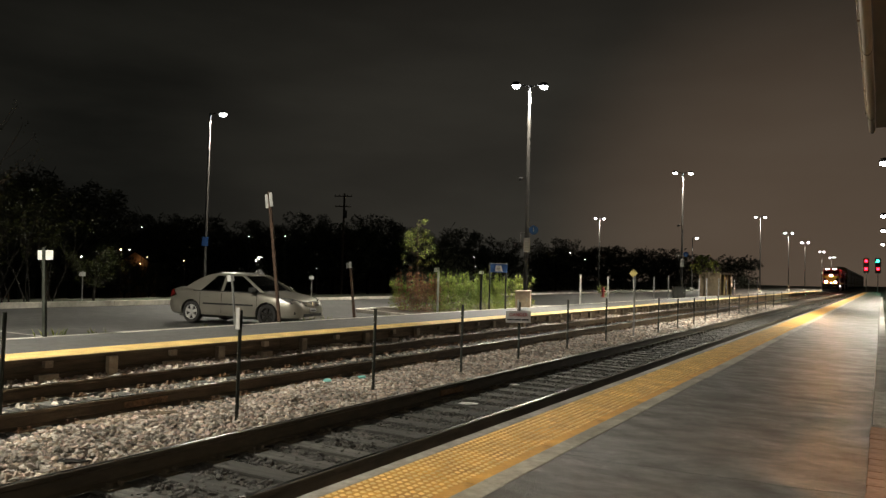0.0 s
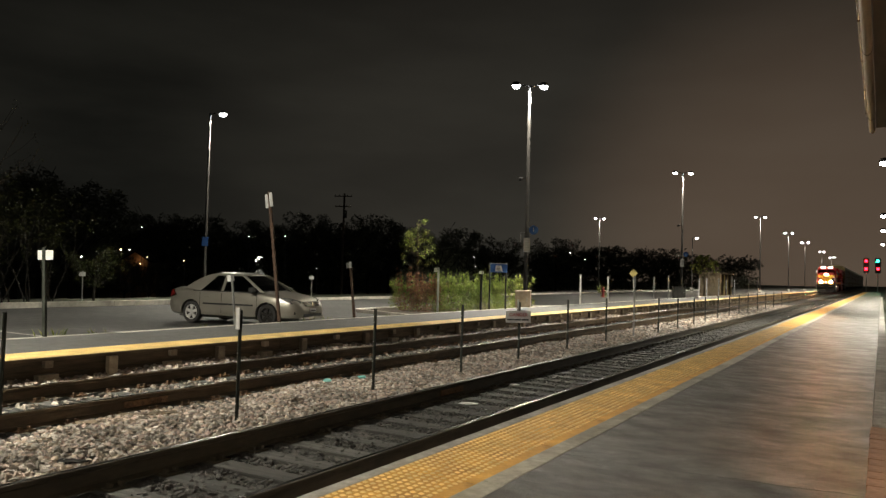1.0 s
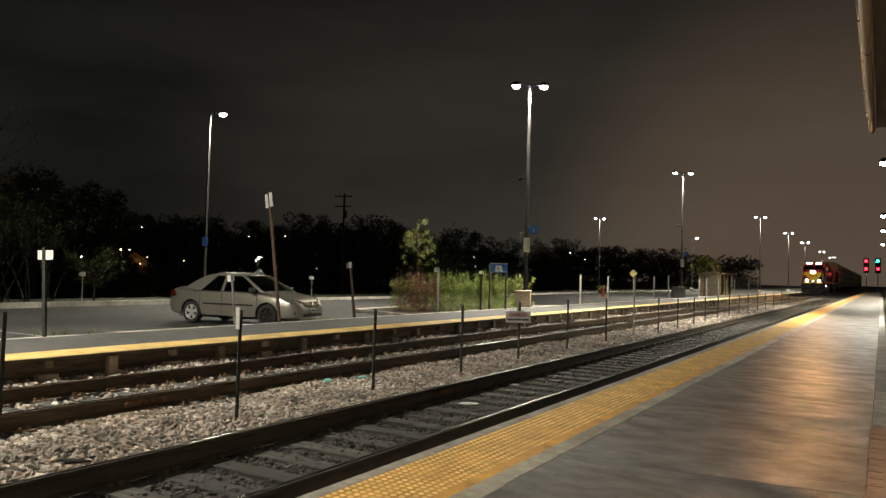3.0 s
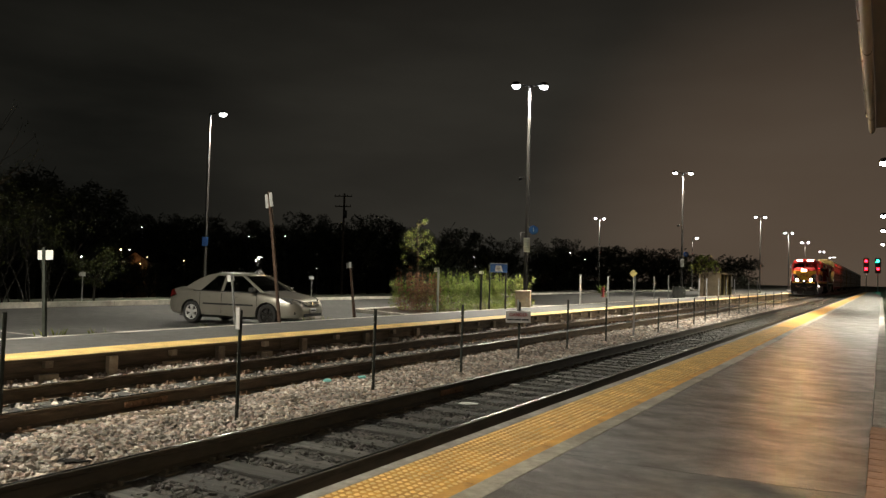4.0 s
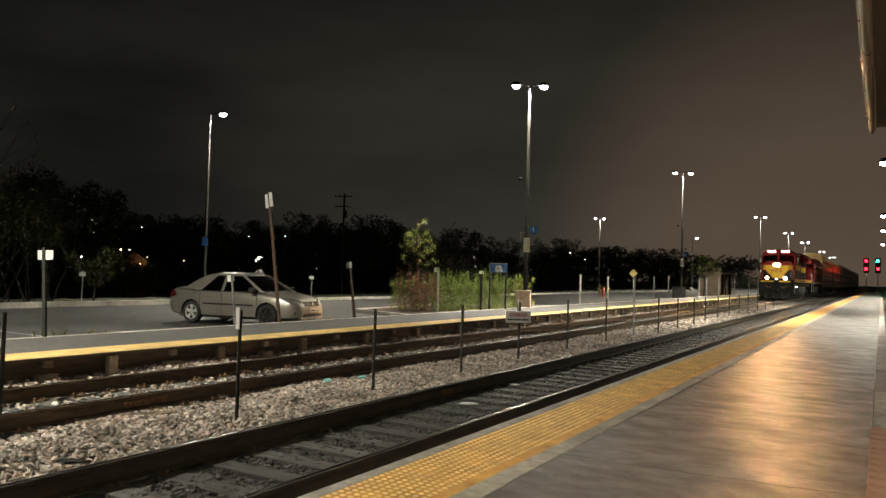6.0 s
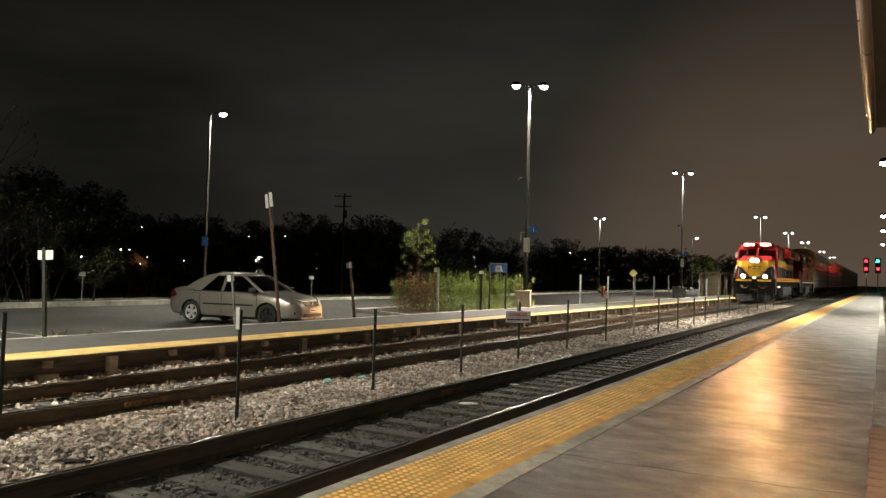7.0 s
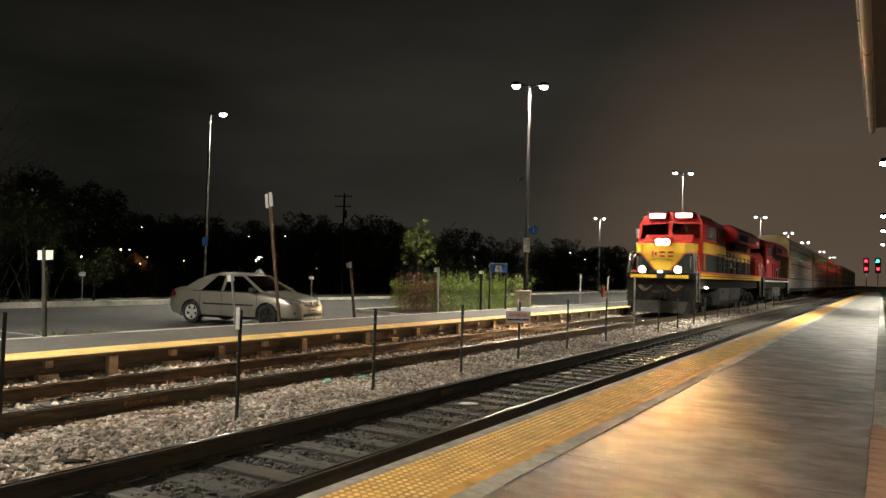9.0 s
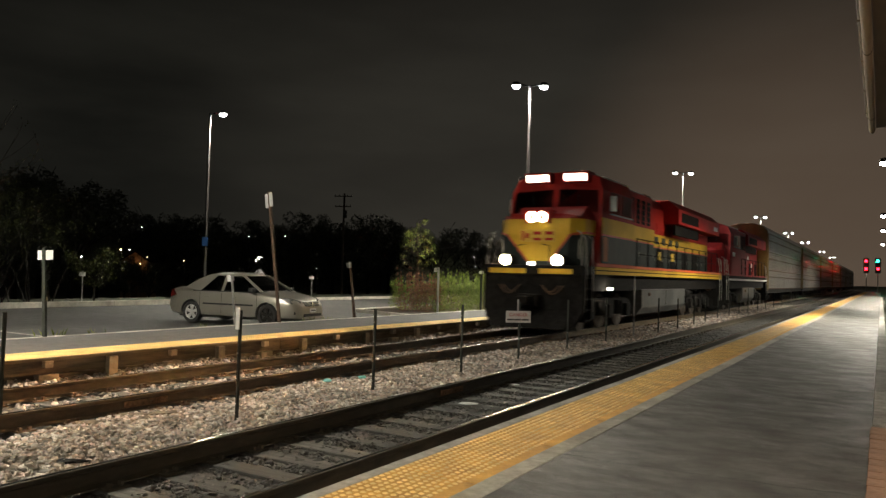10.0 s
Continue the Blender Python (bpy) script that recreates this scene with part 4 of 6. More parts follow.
def locomotive(name, label, colours, lit, L=20.7):
    """Six-axle road locomotive, cab end at y = 0."""
    top, band, low, line = colours
    lo = thing(name, pose(TRAIN_X, 0, 0), label, "locomotive", "train")
    # underframe, walkway sill, pilot
    boxed("underframe", "underframe", lo, -1.35, 1.35, 0.9, L - 0.8, 1.16, 1.62)
    bm = bmesh.new()
    box(bm, -1.50, 1.50, 0.55, L - 0.5, 1.62, DECK, bevel=0.015)
    part("walkway", bm, "underframe", lo)
    for s in (-1, 1):
        boxed("sill_stripe", band if lit else "signwhite", lo, s * 1.507 - 0.006, s * 1.507 + 0.006, 1.35, L - 0.7, 1.64 if lit else 1.60, 1.85 if lit else 1.70)
        boxed("sill_shade", "underframe", lo, s * 1.511 - 0.006, s * 1.511 + 0.006, 1.35, L - 0.7, 1.735, 1.765)
        boxed("sill_line", line, lo, s * 1.507 - 0.006, s * 1.507 + 0.006, 1.35, L - 0.7, 1.862, 1.95)
    bm = bmesh.new()
    slab(bm, [(-1.5, 1.60), (1.5, 1.60), (1.5, 0.62), (1.28, 0.20), (0.5, 0.13), (-0.5, 0.13), (-1.28, 0.20), (-1.5, 0.62)], "y", 0.38, 0.52, 0.02)
    pilot = part("pilot", bm, "underframe", lo)
    bm = bmesh.new()
    loft(bm, [[(-1.3, 0.30, 0.18), (1.3, 0.30, 0.18), (1.3, 0.38, 0.62), (-1.3, 0.38, 0.62)], [(-1.1, 0.02, 0.12), (1.1, 0.02, 0.12), (1.2, 0.36, 0.60), (-1.2, 0.36, 0.60)]])
    bmesh.ops.recalc_face_normals(bm, faces=bm.faces)
    part("snow_plough", bm, "underframe", pilot)
    bm = bmesh.new()
    box(bm, -0.28, 0.28, 0.0, 0.5, 0.72, 1.05, bevel=0.04)
    box(bm, -0.16, 0.16, -0.35, 0.05, 0.76, 1.0, bevel=0.05)
    part("coupler", bm, "underframe", pilot)
    for s in (-1, 1):
        for w, d in ((0.62, 0.24), (0.50, 0.18)):
            bm = bmesh.new()
            pipe(bm, [(s * (0.34 + w * k / 9), 0.28, 1.30 - d * math.sin(k / 9 * math.pi)) for k in range(10)], 0.022, 6)
            part("air_hose", bm, "rust", pilot)
    bm = bmesh.new()
    box(bm, -1.48, 1.48, 0.30, 0.62, 1.58, DECK, bevel=0.03)
    ac = part("anticlimber", bm, "underframe", lo)
    for q in ((-1.30, -0.16), (0.24, 1.22)):
        boxed("front_stripe", band, ac, *q, 0.288, 0.298, 1.62, 1.76)
    for s in (-1, 1):
        bm = bmesh.new()
        pipe(bm, [(s * 1.44, 0.45, DECK), (s * 1.38, 0.50, 2.75), (s * 1.22, 0.62, 2.82)], 0.016, 6)
        part("front_rail", bm, "handrail", lo)
        bm = bmesh.new()
        pipe(bm, [(s * 0.50, 0.40, DECK), (s * 0.50, 0.40, 2.40), (s * 0.26, 0.42, 2.44)], 0.012, 6)
        part("front_rail", bm, "underframe", lo)
    # side steps at both ends
    for ye in (0.62, L - 1.1):
        for s in (-1, 1):
            bm = bmesh.new()
            for k in range(5):
                box(bm, s * 1.36 - 0.14, s * 1.36 + 0.14, ye - 0.02, ye + 0.40, 0.35 + 0.29 * k, 0.38 + 0.29 * k)
            for d in (-0.04, 0.40):
                box(bm, s * 1.36 - 0.15, s * 1.36 + 0.15, ye + d, ye + d + 0.02, 0.32, 1.62)
            part("step", bm, "underframe", lo)
            for d in (-0.06, 0.46):
                bm = bmesh.new()
                pipe(bm, [(s * 1.52, ye + d, 0.60), (s * 1.52, ye + d, 1.95), (s * 1.44, ye + d + 0.10, 2.62), (s * 1.34, ye + d + 0.14, 2.70)], 0.012, 6)
                part("grab_rail", bm, "handrail", lo, "white grab rail")
    # nose: wide front with cut corners, top rising to the windscreen
    def nose_ring(z, y_front, w, c):
        return [(-w, 2.0, z), (-w, y_front + c, z), (-w + c, y_front, z), (w - c, y_front, z), (w, y_front + c, z), (w, 2.0, z)]
    for nm, rings, mt in (("nose_lower", (nose_ring(DECK, 0.80, 1.24, 0.34), nose_ring(2.74, 0.74, 1.28, 0.34)), low),
                          ("nose_band", (nose_ring(2.74, 0.73, 1.285, 0.34), nose_ring(3.18, 0.78, 1.285, 0.34)), band),
                          ("nose_top", (nose_ring(3.18, 0.785, 1.28, 0.34), nose_ring(3.26, 0.90, 1.22, 0.36)), top)):
        bm = bmesh.new()
        loft(bm, rings)
        bmesh.ops.recalc_face_normals(bm, faces=bm.faces)
        part(nm, bm, mt, lo)
    bm = bmesh.new()
    loft(bm, [[(-1.18, 0.96, 3.25), (1.18, 0.96, 3.25), (0.62, 1.00, 3.34), (-0.62, 1.00, 3.34)], [(-1.28, 1.9, 3.25), (1.28, 1.9, 3.25), (1.05, 1.9, 3.62), (-1.05, 1.9, 3.62)]])
    bmesh.ops.recalc_face_normals(bm, faces=bm.faces)
    part("nose_roof", bm, top, lo)
    # band that sweeps down to the middle of the nose
    def nose_y(z):
        return 0.80 - 0.06 * (z - DECK) / 0.88
    def wing(pts, d):
        bm = bmesh.new()
        ring_plate(bm, [(x, nose_y(z) - d, z) for x, z in pts], d - 0.002)
        return bm
    part("nose_wing", wing([(-0.93, 2.74), (0.93, 2.74), (0.30, 1.98), (-0.30, 1.98)], 0.014), band, lo)
    for s in (-1, 1):
        part("nose_line", wing([(s * 0.935, 2.73), (s * 1.0, 2.73), (s * 0.36, 1.95), (s * 0.30, 1.98)], 0.017), line, lo)
        bm = bmesh.new()
        loft(bm, [[(s * 1.0, 0.72, 2.70), (s * 1.0, 0.72, 2.76), (s * 1.0, 0.745, 2.76), (s * 1.0, 0.745, 2.70)], [(s * 1.30, 1.06, 2.76), (s * 1.30, 1.06, 2.82), (s * 1.28, 1.07, 2.82), (s * 1.28, 1.07, 2.76)], [(s * 1.30, 1.95, 2.77), (s * 1.30, 1.95, 2.83), (s * 1.28, 1.95, 2.83), (s * 1.28, 1.95, 2.77)]])
        bmesh.ops.recalc_face_normals(bm, faces=bm.faces)
        part("nose_line", bm, line, lo)
        boxed("nose_grab", "handrail", lo, s * 1.18 - 0.012, s * 1.18 + 0.012, 0.86, 0.885, 2.05, 2.6)
    if lit:
        for k in (-1, 0, 1):
            x = k * 0.36
            bx = boxed("emblem_plate", "loco_gold", lo, x - 0.165, x + 0.165, 0.690, 0.722, 2.52, 2.87, bevel=0.004, label="yellow emblem plate with red bars")
            for x0, x1, z0, z1 in (((-0.12, -0.05, 2.56, 2.83), (-0.01, 0.11, 2.62, 2.77)) if k < 0 else ((-0.12, 0.12, 2.56, 2.63), (-0.12, 0.12, 2.72, 2.81))):
                boxed("emblem_bar", top, bx, x + x0, x + x1, 0.682, 0.689, z0, z1)
    # cab
    def cab_ring(y):
        return [(-1.5, y, DECK), (1.5, y, DECK), (1.5, y, 4.10), (1.32, y, 4.50), (0.75, y, 4.72), (-0.75, y, 4.72), (-1.32, y, 4.50), (-1.5, y, 4.10)]
    front = [(-1.46, 1.62, DECK), (1.46, 1.62, DECK), (1.44, 2.06, 4.10), (1.26, 2.20, 4.50), (0.72, 2.30, 4.70), (-0.72, 2.30, 4.70), (-1.26, 2.20, 4.50), (-1.44, 2.06, 4.10)]
    bm = bmesh.new()
    loft(bm, [front, cab_ring(2.6), cab_ring(4.85)])
    bmesh.ops.recalc_face_normals(bm, faces=bm.faces)
    cabo = part("cab", bm, top, lo)
    for s in (-1, 1):
        q = [(s * 0.10, 3.60), (s * 1.34, 3.44), (s * 1.30, 4.10), (s * 0.10, 4.16)]
        bm = bmesh.new()
        ring_plate(bm, [(x, 1.62 + 0.196 * (z - DECK) - 0.014, z) for x, z in q], 0.03)
        part("windscreen", bm, "carglass", cabo)
        bm = bmesh.new()
        x = s * 0.72
        pipe(bm, [(x, 1.62 + 0.196 * (z - DECK) - 0.03, z) for z in (3.56, 3.98)], 0.010, 5)
        part("wiper", bm, "carblack", cabo)
        for y0, y1 in ((2.55, 3.45), (3.56, 4.62)):
            boxed("cab_window", "carglass", cabo, s * 1.505 - 0.012, s * 1.505 + 0.012, y0, y1, 3.46, 4.08, bevel=0.008)
        boxed("window_sill", "galv", cabo, s * 1.515 - 0.03, s * 1.515 + 0.03, 2.5, 4.68, 3.41, 3.44)
        boxed("cab_band", band, cabo, s * 1.506 - 0.008, s * 1.506 + 0.008, 1.86, 4.85, B0, B1)
        boxed("cab_side", low, cabo, s * 1.505 - 0.008, s * 1.505 + 0.008, 1.80, 4.85, 1.96, B0 - 0.04)
        boxed("cab_line", line, cabo, s * 1.507 - 0.008, s * 1.507 + 0.008, 1.80, 4.85, B0 - 0.045, B0 + 0.005)
        boxed("cab_door", "loco_rust" if lit else top, cabo, s * 1.514 - 0.006, s * 1.514 + 0.006, 1.92, 2.30, 2.02, 2.72, bevel=0.004)
        bm = bmesh.new()
        box(bm, s * 1.62 - 0.10, s * 1.62 + 0.10, 2.42, 2.46, 3.5, 3.95, bevel=0.012)
        part("cab_mirror", bm, "galv", cabo)
        # white strip paints the lamplight caught by the roof's edge
        boxed("roof_edge", "handrail", cabo, s * 1.33 - 0.02, s * 1.33 + 0.02, 2.3, 4.84, 4.49, 4.525)
    if lit:
        for s in (-1, 1):
            bm = bmesh.new()
            box(bm, s * 0.60 - 0.42, s * 0.60 + 0.42, 2.00, 2.6, 4.34, 4.68, bevel=0.03)
            nb = part("number_box", bm, top, cabo)
            boxed("number_board", "numberlight", nb, s * 0.60 - 0.35, s * 0.60 + 0.35, 1.988, 2.006, 4.41, 4.60, bevel=0.004, label="lit white number board")
        hb = bmesh.new()
        box(hb, -0.36, 0.36, 0.98, 1.3, 3.02, 3.46, bevel=0.05)
        for q in ((-0.36, -0.315), (0.315, 0.36)):
            box(hb, *q, 0.66, 1.0, 3.04, 3.40, bevel=0.015)
        hb = part("headlight_box", hb, top, lo)
        for s in (-1, 1):
            beam(hb, "headlight", s * 0.155, 0.62, 3.22, 0.150, "headlight", 7.5)
            dl = lamp_drum("ditch_light", lo)
            beam(dl, "lens", s * 0.78, 0.26, 1.99, 0.150, "ditchlight", 2.4)
            boxed("bracket", "underframe", dl, s * 0.78 - 0.05, s * 0.78 + 0.05, 0.36, 0.5, DECK - 0.02, DECK + 0.02)
        boxed("nose_lamp", "steplight", lo, -0.06, 0.10, 0.272, 0.288, 1.86, 1.93, bevel=0.004)
        for s in (-1, 1):
            boxed("step_lamp", "steplight", lo, s * 1.50 - 0.05, s * 1.50 + 0.05, 2.60, 2.72, 1.19, 1.26, bevel=0.01)
    # hood behind the cab
    y0, y1 = 4.85, L - 1.2
    for nm, z0, z1, mt, w in (("hood_lower", DECK, B0 - 0.04, low, 0.92), ("hood_band", B0, B1, band, 0.925), ("hood_upper", B1, 4.25, top, 0.92)):
        boxed(nm, mt, lo, -w, w, y0, y1, z0, z1, bevel=0.02)
    boxed("hood_line", line, lo, -0.928, 0.928, y0, y1, B0 - 0.045, B0 + 0.005)
    wing0 = min(11.0, L - 9.0)
    bm = bmesh.new()
    slab(bm, [(-0.92, 4.24), (0.92, 4.24), (0.72, 4.62), (-0.72, 4.62)], "y", y0 + 0.01, wing0 + 0.2, 0.02)
    part("hood_roof", bm, top, lo)
    # wide equipment cabinet right behind the cab
    boxed("inverter_cabinet", low, lo, -1.45, 1.45, 4.86, 7.6, DECK, B0 - 0.04, bevel=0.02)
    boxed("cabinet_band", band, lo, -1.46, 1.46, 4.86, 7.6, B0, B1, bevel=0.01)
    boxed("cabinet_line", line, lo, -1.457, 1.457, 4.865, 7.6, B0 - 0.042, B0 + 0.005)
    boxed("cabinet_upper", top, lo, -1.36, 1.36, 4.86, 7.6, B1 + 0.003, 4.42, bevel=0.05)
    for s in (-1, 1):
        for k in range(4):
            lv = boxed("louvre", "underframe", lo, s * 1.363 - 0.012, s * 1.363 + 0.012, 5.02 + 0.64 * k, 5.42 + 0.64 * k, 3.40, 4.22, bevel=0.005)
            for q in range(4):
                boxed("louvre_blade", top, lv, s * 1.376 - 0.006, s * 1.376 + 0.006, 5.03 + 0.64 * k, 5.41 + 0.64 * k, 3.50 + 0.19 * q, 3.515 + 0.19 * q)
        for k in range(3):
            boxed("cabinet_door", low, lo, s * 1.453 - 0.008, s * 1.453 + 0.008, 4.95 + 0.88 * k, 5.77 + 0.88 * k, 2.02, B0 - 0.10, bevel=0.004)
            boxed("door_latch", "galv", lo, s * 1.464 - 0.006, s * 1.464 + 0.006, 5.66 + 0.88 * k, 5.71 + 0.88 * k, 2.32, 2.42)
        # same painted highlight along the cabinet roof
        boxed("roof_edge", "handrail", lo, s * 1.32 - 0.015, s * 1.32 + 0.015, 4.9, 7.55, 4.40, 4.43)
    # radiator with overhanging wings at the rear
    bm = bmesh.new()
    slab(bm, [(-1.5, 3.74), (1.5, 3.74), (1.5, 4.34), (1.1, 4.70), (-1.1, 4.70), (-1.5, 4.34)], "y", wing0, y1 - 0.1, 0.03)
    part("radiator_wing", bm, top, lo)
    for s in (-1, 1):
        boxed("radiator_screen", "underframe", lo, s * 1.30 - 0.05, s * 1.30 + 0.05, wing0 + 0.1, wing0 + 4.4, B1 + 0.04, 3.735, bevel=0.01)
        boxed("radiator_grille", "underframe", lo, s * 1.503 - 0.006, s * 1.503 + 0.006, wing0 + 0.5, wing0 + 3.6, 3.86, 4.24, bevel=0.003)
        for k in range(int((y1 - 8.0) / 1.05)):
            hd = boxed("hood_door", low if k % 2 else "underframe", lo, s * 0.932 - 0.008, s * 0.932 + 0.008, 7.8 + 1.05 * k, 8.75 + 1.05 * k, DECK + 0.08, B0 - 0.09, bevel=0.004)
            boxed("door_latch", "galv", hd, s * 0.943 - 0.005, s * 0.943 + 0.005, 8.62 + 1.05 * k, 8.67 + 1.05 * k, 2.25, 2.36)
            boxed("upper_door", top, lo, s * 0.926 - 0.008, s * 0.926 + 0.008, 7.8 + 1.05 * k, 8.78 + 1.05 * k, B1 + 0.05, 3.72, bevel=0.004)
            if lit and k in (1, 2, 4):
                boxed("door_patch", "loco_gold", lo, s * 0.945 - 0.006, s * 0.945 + 0.006, 7.95 + 1.05 * k, 8.4 + 1.05 * k, 2.30, 2.62)
        if lit:
            for k in range(4):
                boxed("number_bar", low, lo, s * 0.929 - 0.005, s * 0.929 + 0.005, 9.6 + 1.1 * k, 10.15 + 1.1 * k, B0 + 0.10, B1 - 0.10)
            boxed("rear_number", "signwhite", lo, s * 1.504 - 0.004, s * 1.504 + 0.004, y1 - 1.5, y1 - 0.6, 3.92, 4.12)
        y_rail = [5.4 + 1.36 * k for k in range(int((L - 7.0) / 1.36) + 1)]
        bm = bmesh.new()
        for y in y_rail:
            tube(bm, (s * 1.48, y, DECK - 0.02), (s * 1.48, y, 2.86), 0.017, 0.017, 6)
        tube(bm, (s * 1.48, y_rail[0], 2.86), (s * 1.48, y_rail[-1], 2.86), 0.017, 0.017, 6)
        tube(bm, (s * 1.48, y_rail[0], 2.36), (s * 1.48, y_rail[-1], 2.36), 0.012, 0.012, 6)
        part("handrail", bm, "underframe", lo)
    if not lit:
        for s in (-1, 1):
            for y, ln, z0, z1 in ((9.0, 1.8, 3.50, 3.70), (9.0, 2.6, 2.95, 3.2), (2.2, 0.8, 2.90, 3.12), (12.6, 0.7, 2.5, 2.75)):
                boxed("lettering_bar", "signwhite", lo, s * (0.938 if y > 8 else 1.516) - 0.004, s * (0.938 if y > 8 else 1.516) + 0.004, y, y + ln, z0, z1)
    t0, t1 = (6.26, 12.6) if lit else (6.2, 10.6)
    bm = bmesh.new()
    slab(bm, [(-1.42, 0.58), (-1.22, 0.33), (1.22, 0.33), (1.42, 0.58), (1.42, 1.20), (-1.42, 1.20)], "y", t0, t1, 0.04)
    tank = part("fuel_tank", bm, "tank", lo)
    for s in (-1, 1):
        boxed("tank_seam", "underframe", tank, s * 1.424 - 0.004, s * 1.424 + 0.004, (t0 + t1) / 2, (t0 + t1) / 2 + 0.02, 0.6, 1.18)
        tubed("filler_cap", "rust", tank, (s * 1.40, t0 + 0.9, 1.02), (s * 1.47, t0 + 0.9, 1.02), 0.06)
        tubed("air_reservoir", "underframe", lo, (s * 1.22, t1 + 0.15, 1.0), (s * 1.22, t1 + 1.3, 1.0), 0.16)
    for y in (3.7, L - 4.1 if lit else L - 3.6):
        t, ws = truck(lo, y, 1.75, 3)
        SPIN.extend(ws)
    for y, h in ((5.6, 0.12), (8.4, 0.16), (9.6, 0.2)):
        boxed("roof_fan", "underframe", lo, -0.5, 0.5, y, y + 0.9, 4.60, 4.62 + h, bevel=0.03)
    return lo


def autorack(m_label, end):
    """Enclosed car carrier, 26 m, three decks of perforated side panels."""
    L = 25.9
    ar = thing("autorack", pose(TRAIN_X, 0, 0), m_label, "rail car", "car carriers")
    boxed("underframe", "underframe", ar, -1.45, 1.45, 0.2, L - 0.2, 0.78, 1.10)
    boxed("deck_core", "underframe", ar, -1.30, 1.30, 0.4, L - 0.4, 1.10, 5.2)
    pm = bmesh.new()
    box(pm, -0.018, 0.018, 0.012, 1.006, 0, 1.26, bevel=0.006)
    for k in range(4):
        box(pm, -0.026, 0.026, 0.10 + 0.23 * k, 0.17 + 0.23 * k, 0.06, 1.2)
    pm = mesh_of("side_panel", pm)
    pm.materials.append(M["rack"])
    n = 24
    for s in (-1, 1):
        for r in range(3):
            for k in range(n):
                part("side_panel", pm, "rack", ar).matrix_basis = pose(s * 1.42, 0.75 + k * 1.018, 1.15 + 1.31 * r)
        for r in range(3):
            verts, faces = [], []
            for k in range(92):
                y, b = 0.95 + 0.262 * k, len(verts)
                for z0, z1 in ((0.74, 0.86),):
                    b = len(verts)
                    x0, x1 = s * 1.440, s * 1.4495
                    z0, z1 = 1.15 + 1.31 * r + z0, 1.15 + 1.31 * r + z1
                    verts += [(x, yy, z) for x in (x0, x1) for yy in (y, y + 0.10) for z in (z0, z1)]
                    faces += [tuple(b + i for i in q) for q in ((4, 5, 7, 6), (0, 4, 6, 2), (1, 3, 7, 5), (0, 1, 5, 4), (2, 6, 7, 3))]
            tagged(many("perforation", verts, faces, "rack_brown", ar), kind="stuff")
        for r in range(4):
            boxed("side_rail", "rack_brown", ar, s * 1.435 - 0.03, s * 1.435 + 0.03, 0.3, L - 0.3, 1.08 + 1.31 * r, 1.145 + 1.31 * r)
        for y in (0.35, L - 0.75):
            boxed("end_post", end, ar, s * 1.43 - 0.05, s * 1.43 + 0.05, y, y + 0.4, 1.0, 5.05)
    bm = bmesh.new()
    slab(bm, [(-1.47, 5.08), (1.47, 5.08), (1.47, 5.20), (1.12, 5.58), (0.5, 5.76), (-0.5, 5.76), (-1.12, 5.58), (-1.47, 5.20)], "y", 0.3, L - 0.3, 0.02)
    part("roof", bm, "rack", ar)
    for y, d in ((0.22, -1), (L - 0.22, 1)):
        bm = bmesh.new()
        slab(bm, [(-1.45, 1.0), (1.45, 1.0), (1.45, 5.20), (1.12, 5.56), (0.5, 5.74), (-0.5, 5.74), (-1.12, 5.56), (-1.45, 5.20)], "y", y - 0.06, y + 0.06, 0.01)
        e = part("end_door", bm, end, ar)
        for x in (-0.9, -0.3, 0.3, 0.9):
            boxed("door_rib", end, e, x - 0.05, x + 0.05, y + d * 0.06 - 0.02, y + d * 0.06 + 0.02, 1.05, 5.1)
    for y in (2.2, L - 2.2):
        t, ws = truck(ar, y, 1.75, 2, r=0.42)
    return ar


def place(ob, y_off):
    MOVING.append((ob, y_off))


MOVING = []
place(locomotive("locomotive", "red, yellow and dark green diesel locomotive with blazing headlights", ("loco_red", "loco_yellow", "loco_dark", "loco_line"), True), 0.0)
place(locomotive("locomotive", "dusty maroon diesel locomotive coupled second", ("loco_maroon", "loco_maroon", "loco_maroon", "loco_maroon"), False, 16.6), 20.9)
first = autorack("galvanised enclosed car carrier with yellow ends", "rack_yellow")
place(first, 37.4)
for k in range(1, 7):
    place(copy_thing(first, pose(TRAIN_X, 0, 0)), 37.4 + 26.6 * k)


def motions():
    """The train rolls in along the far track at an even pace; its nose leads."""
    head = [(0.0, 158.3), (2.5, 122.9), (4.5, 94.2), (5.5, 80.2), (7.5, 52.7), (9.0, 32.0), (10.0, 18.2)]
    for ob, off in MOVING:
        walk(ob, [(t, pose(TRAIN_X, y + 0.15 + off, 0)) for t, y in head])
    for axle, y, r in SPIN:
        walk(axle, [(k / 30, pose(0, y, r, math.degrees(k / 30 * 14.0 / r) % 360)) for k in range(301)])
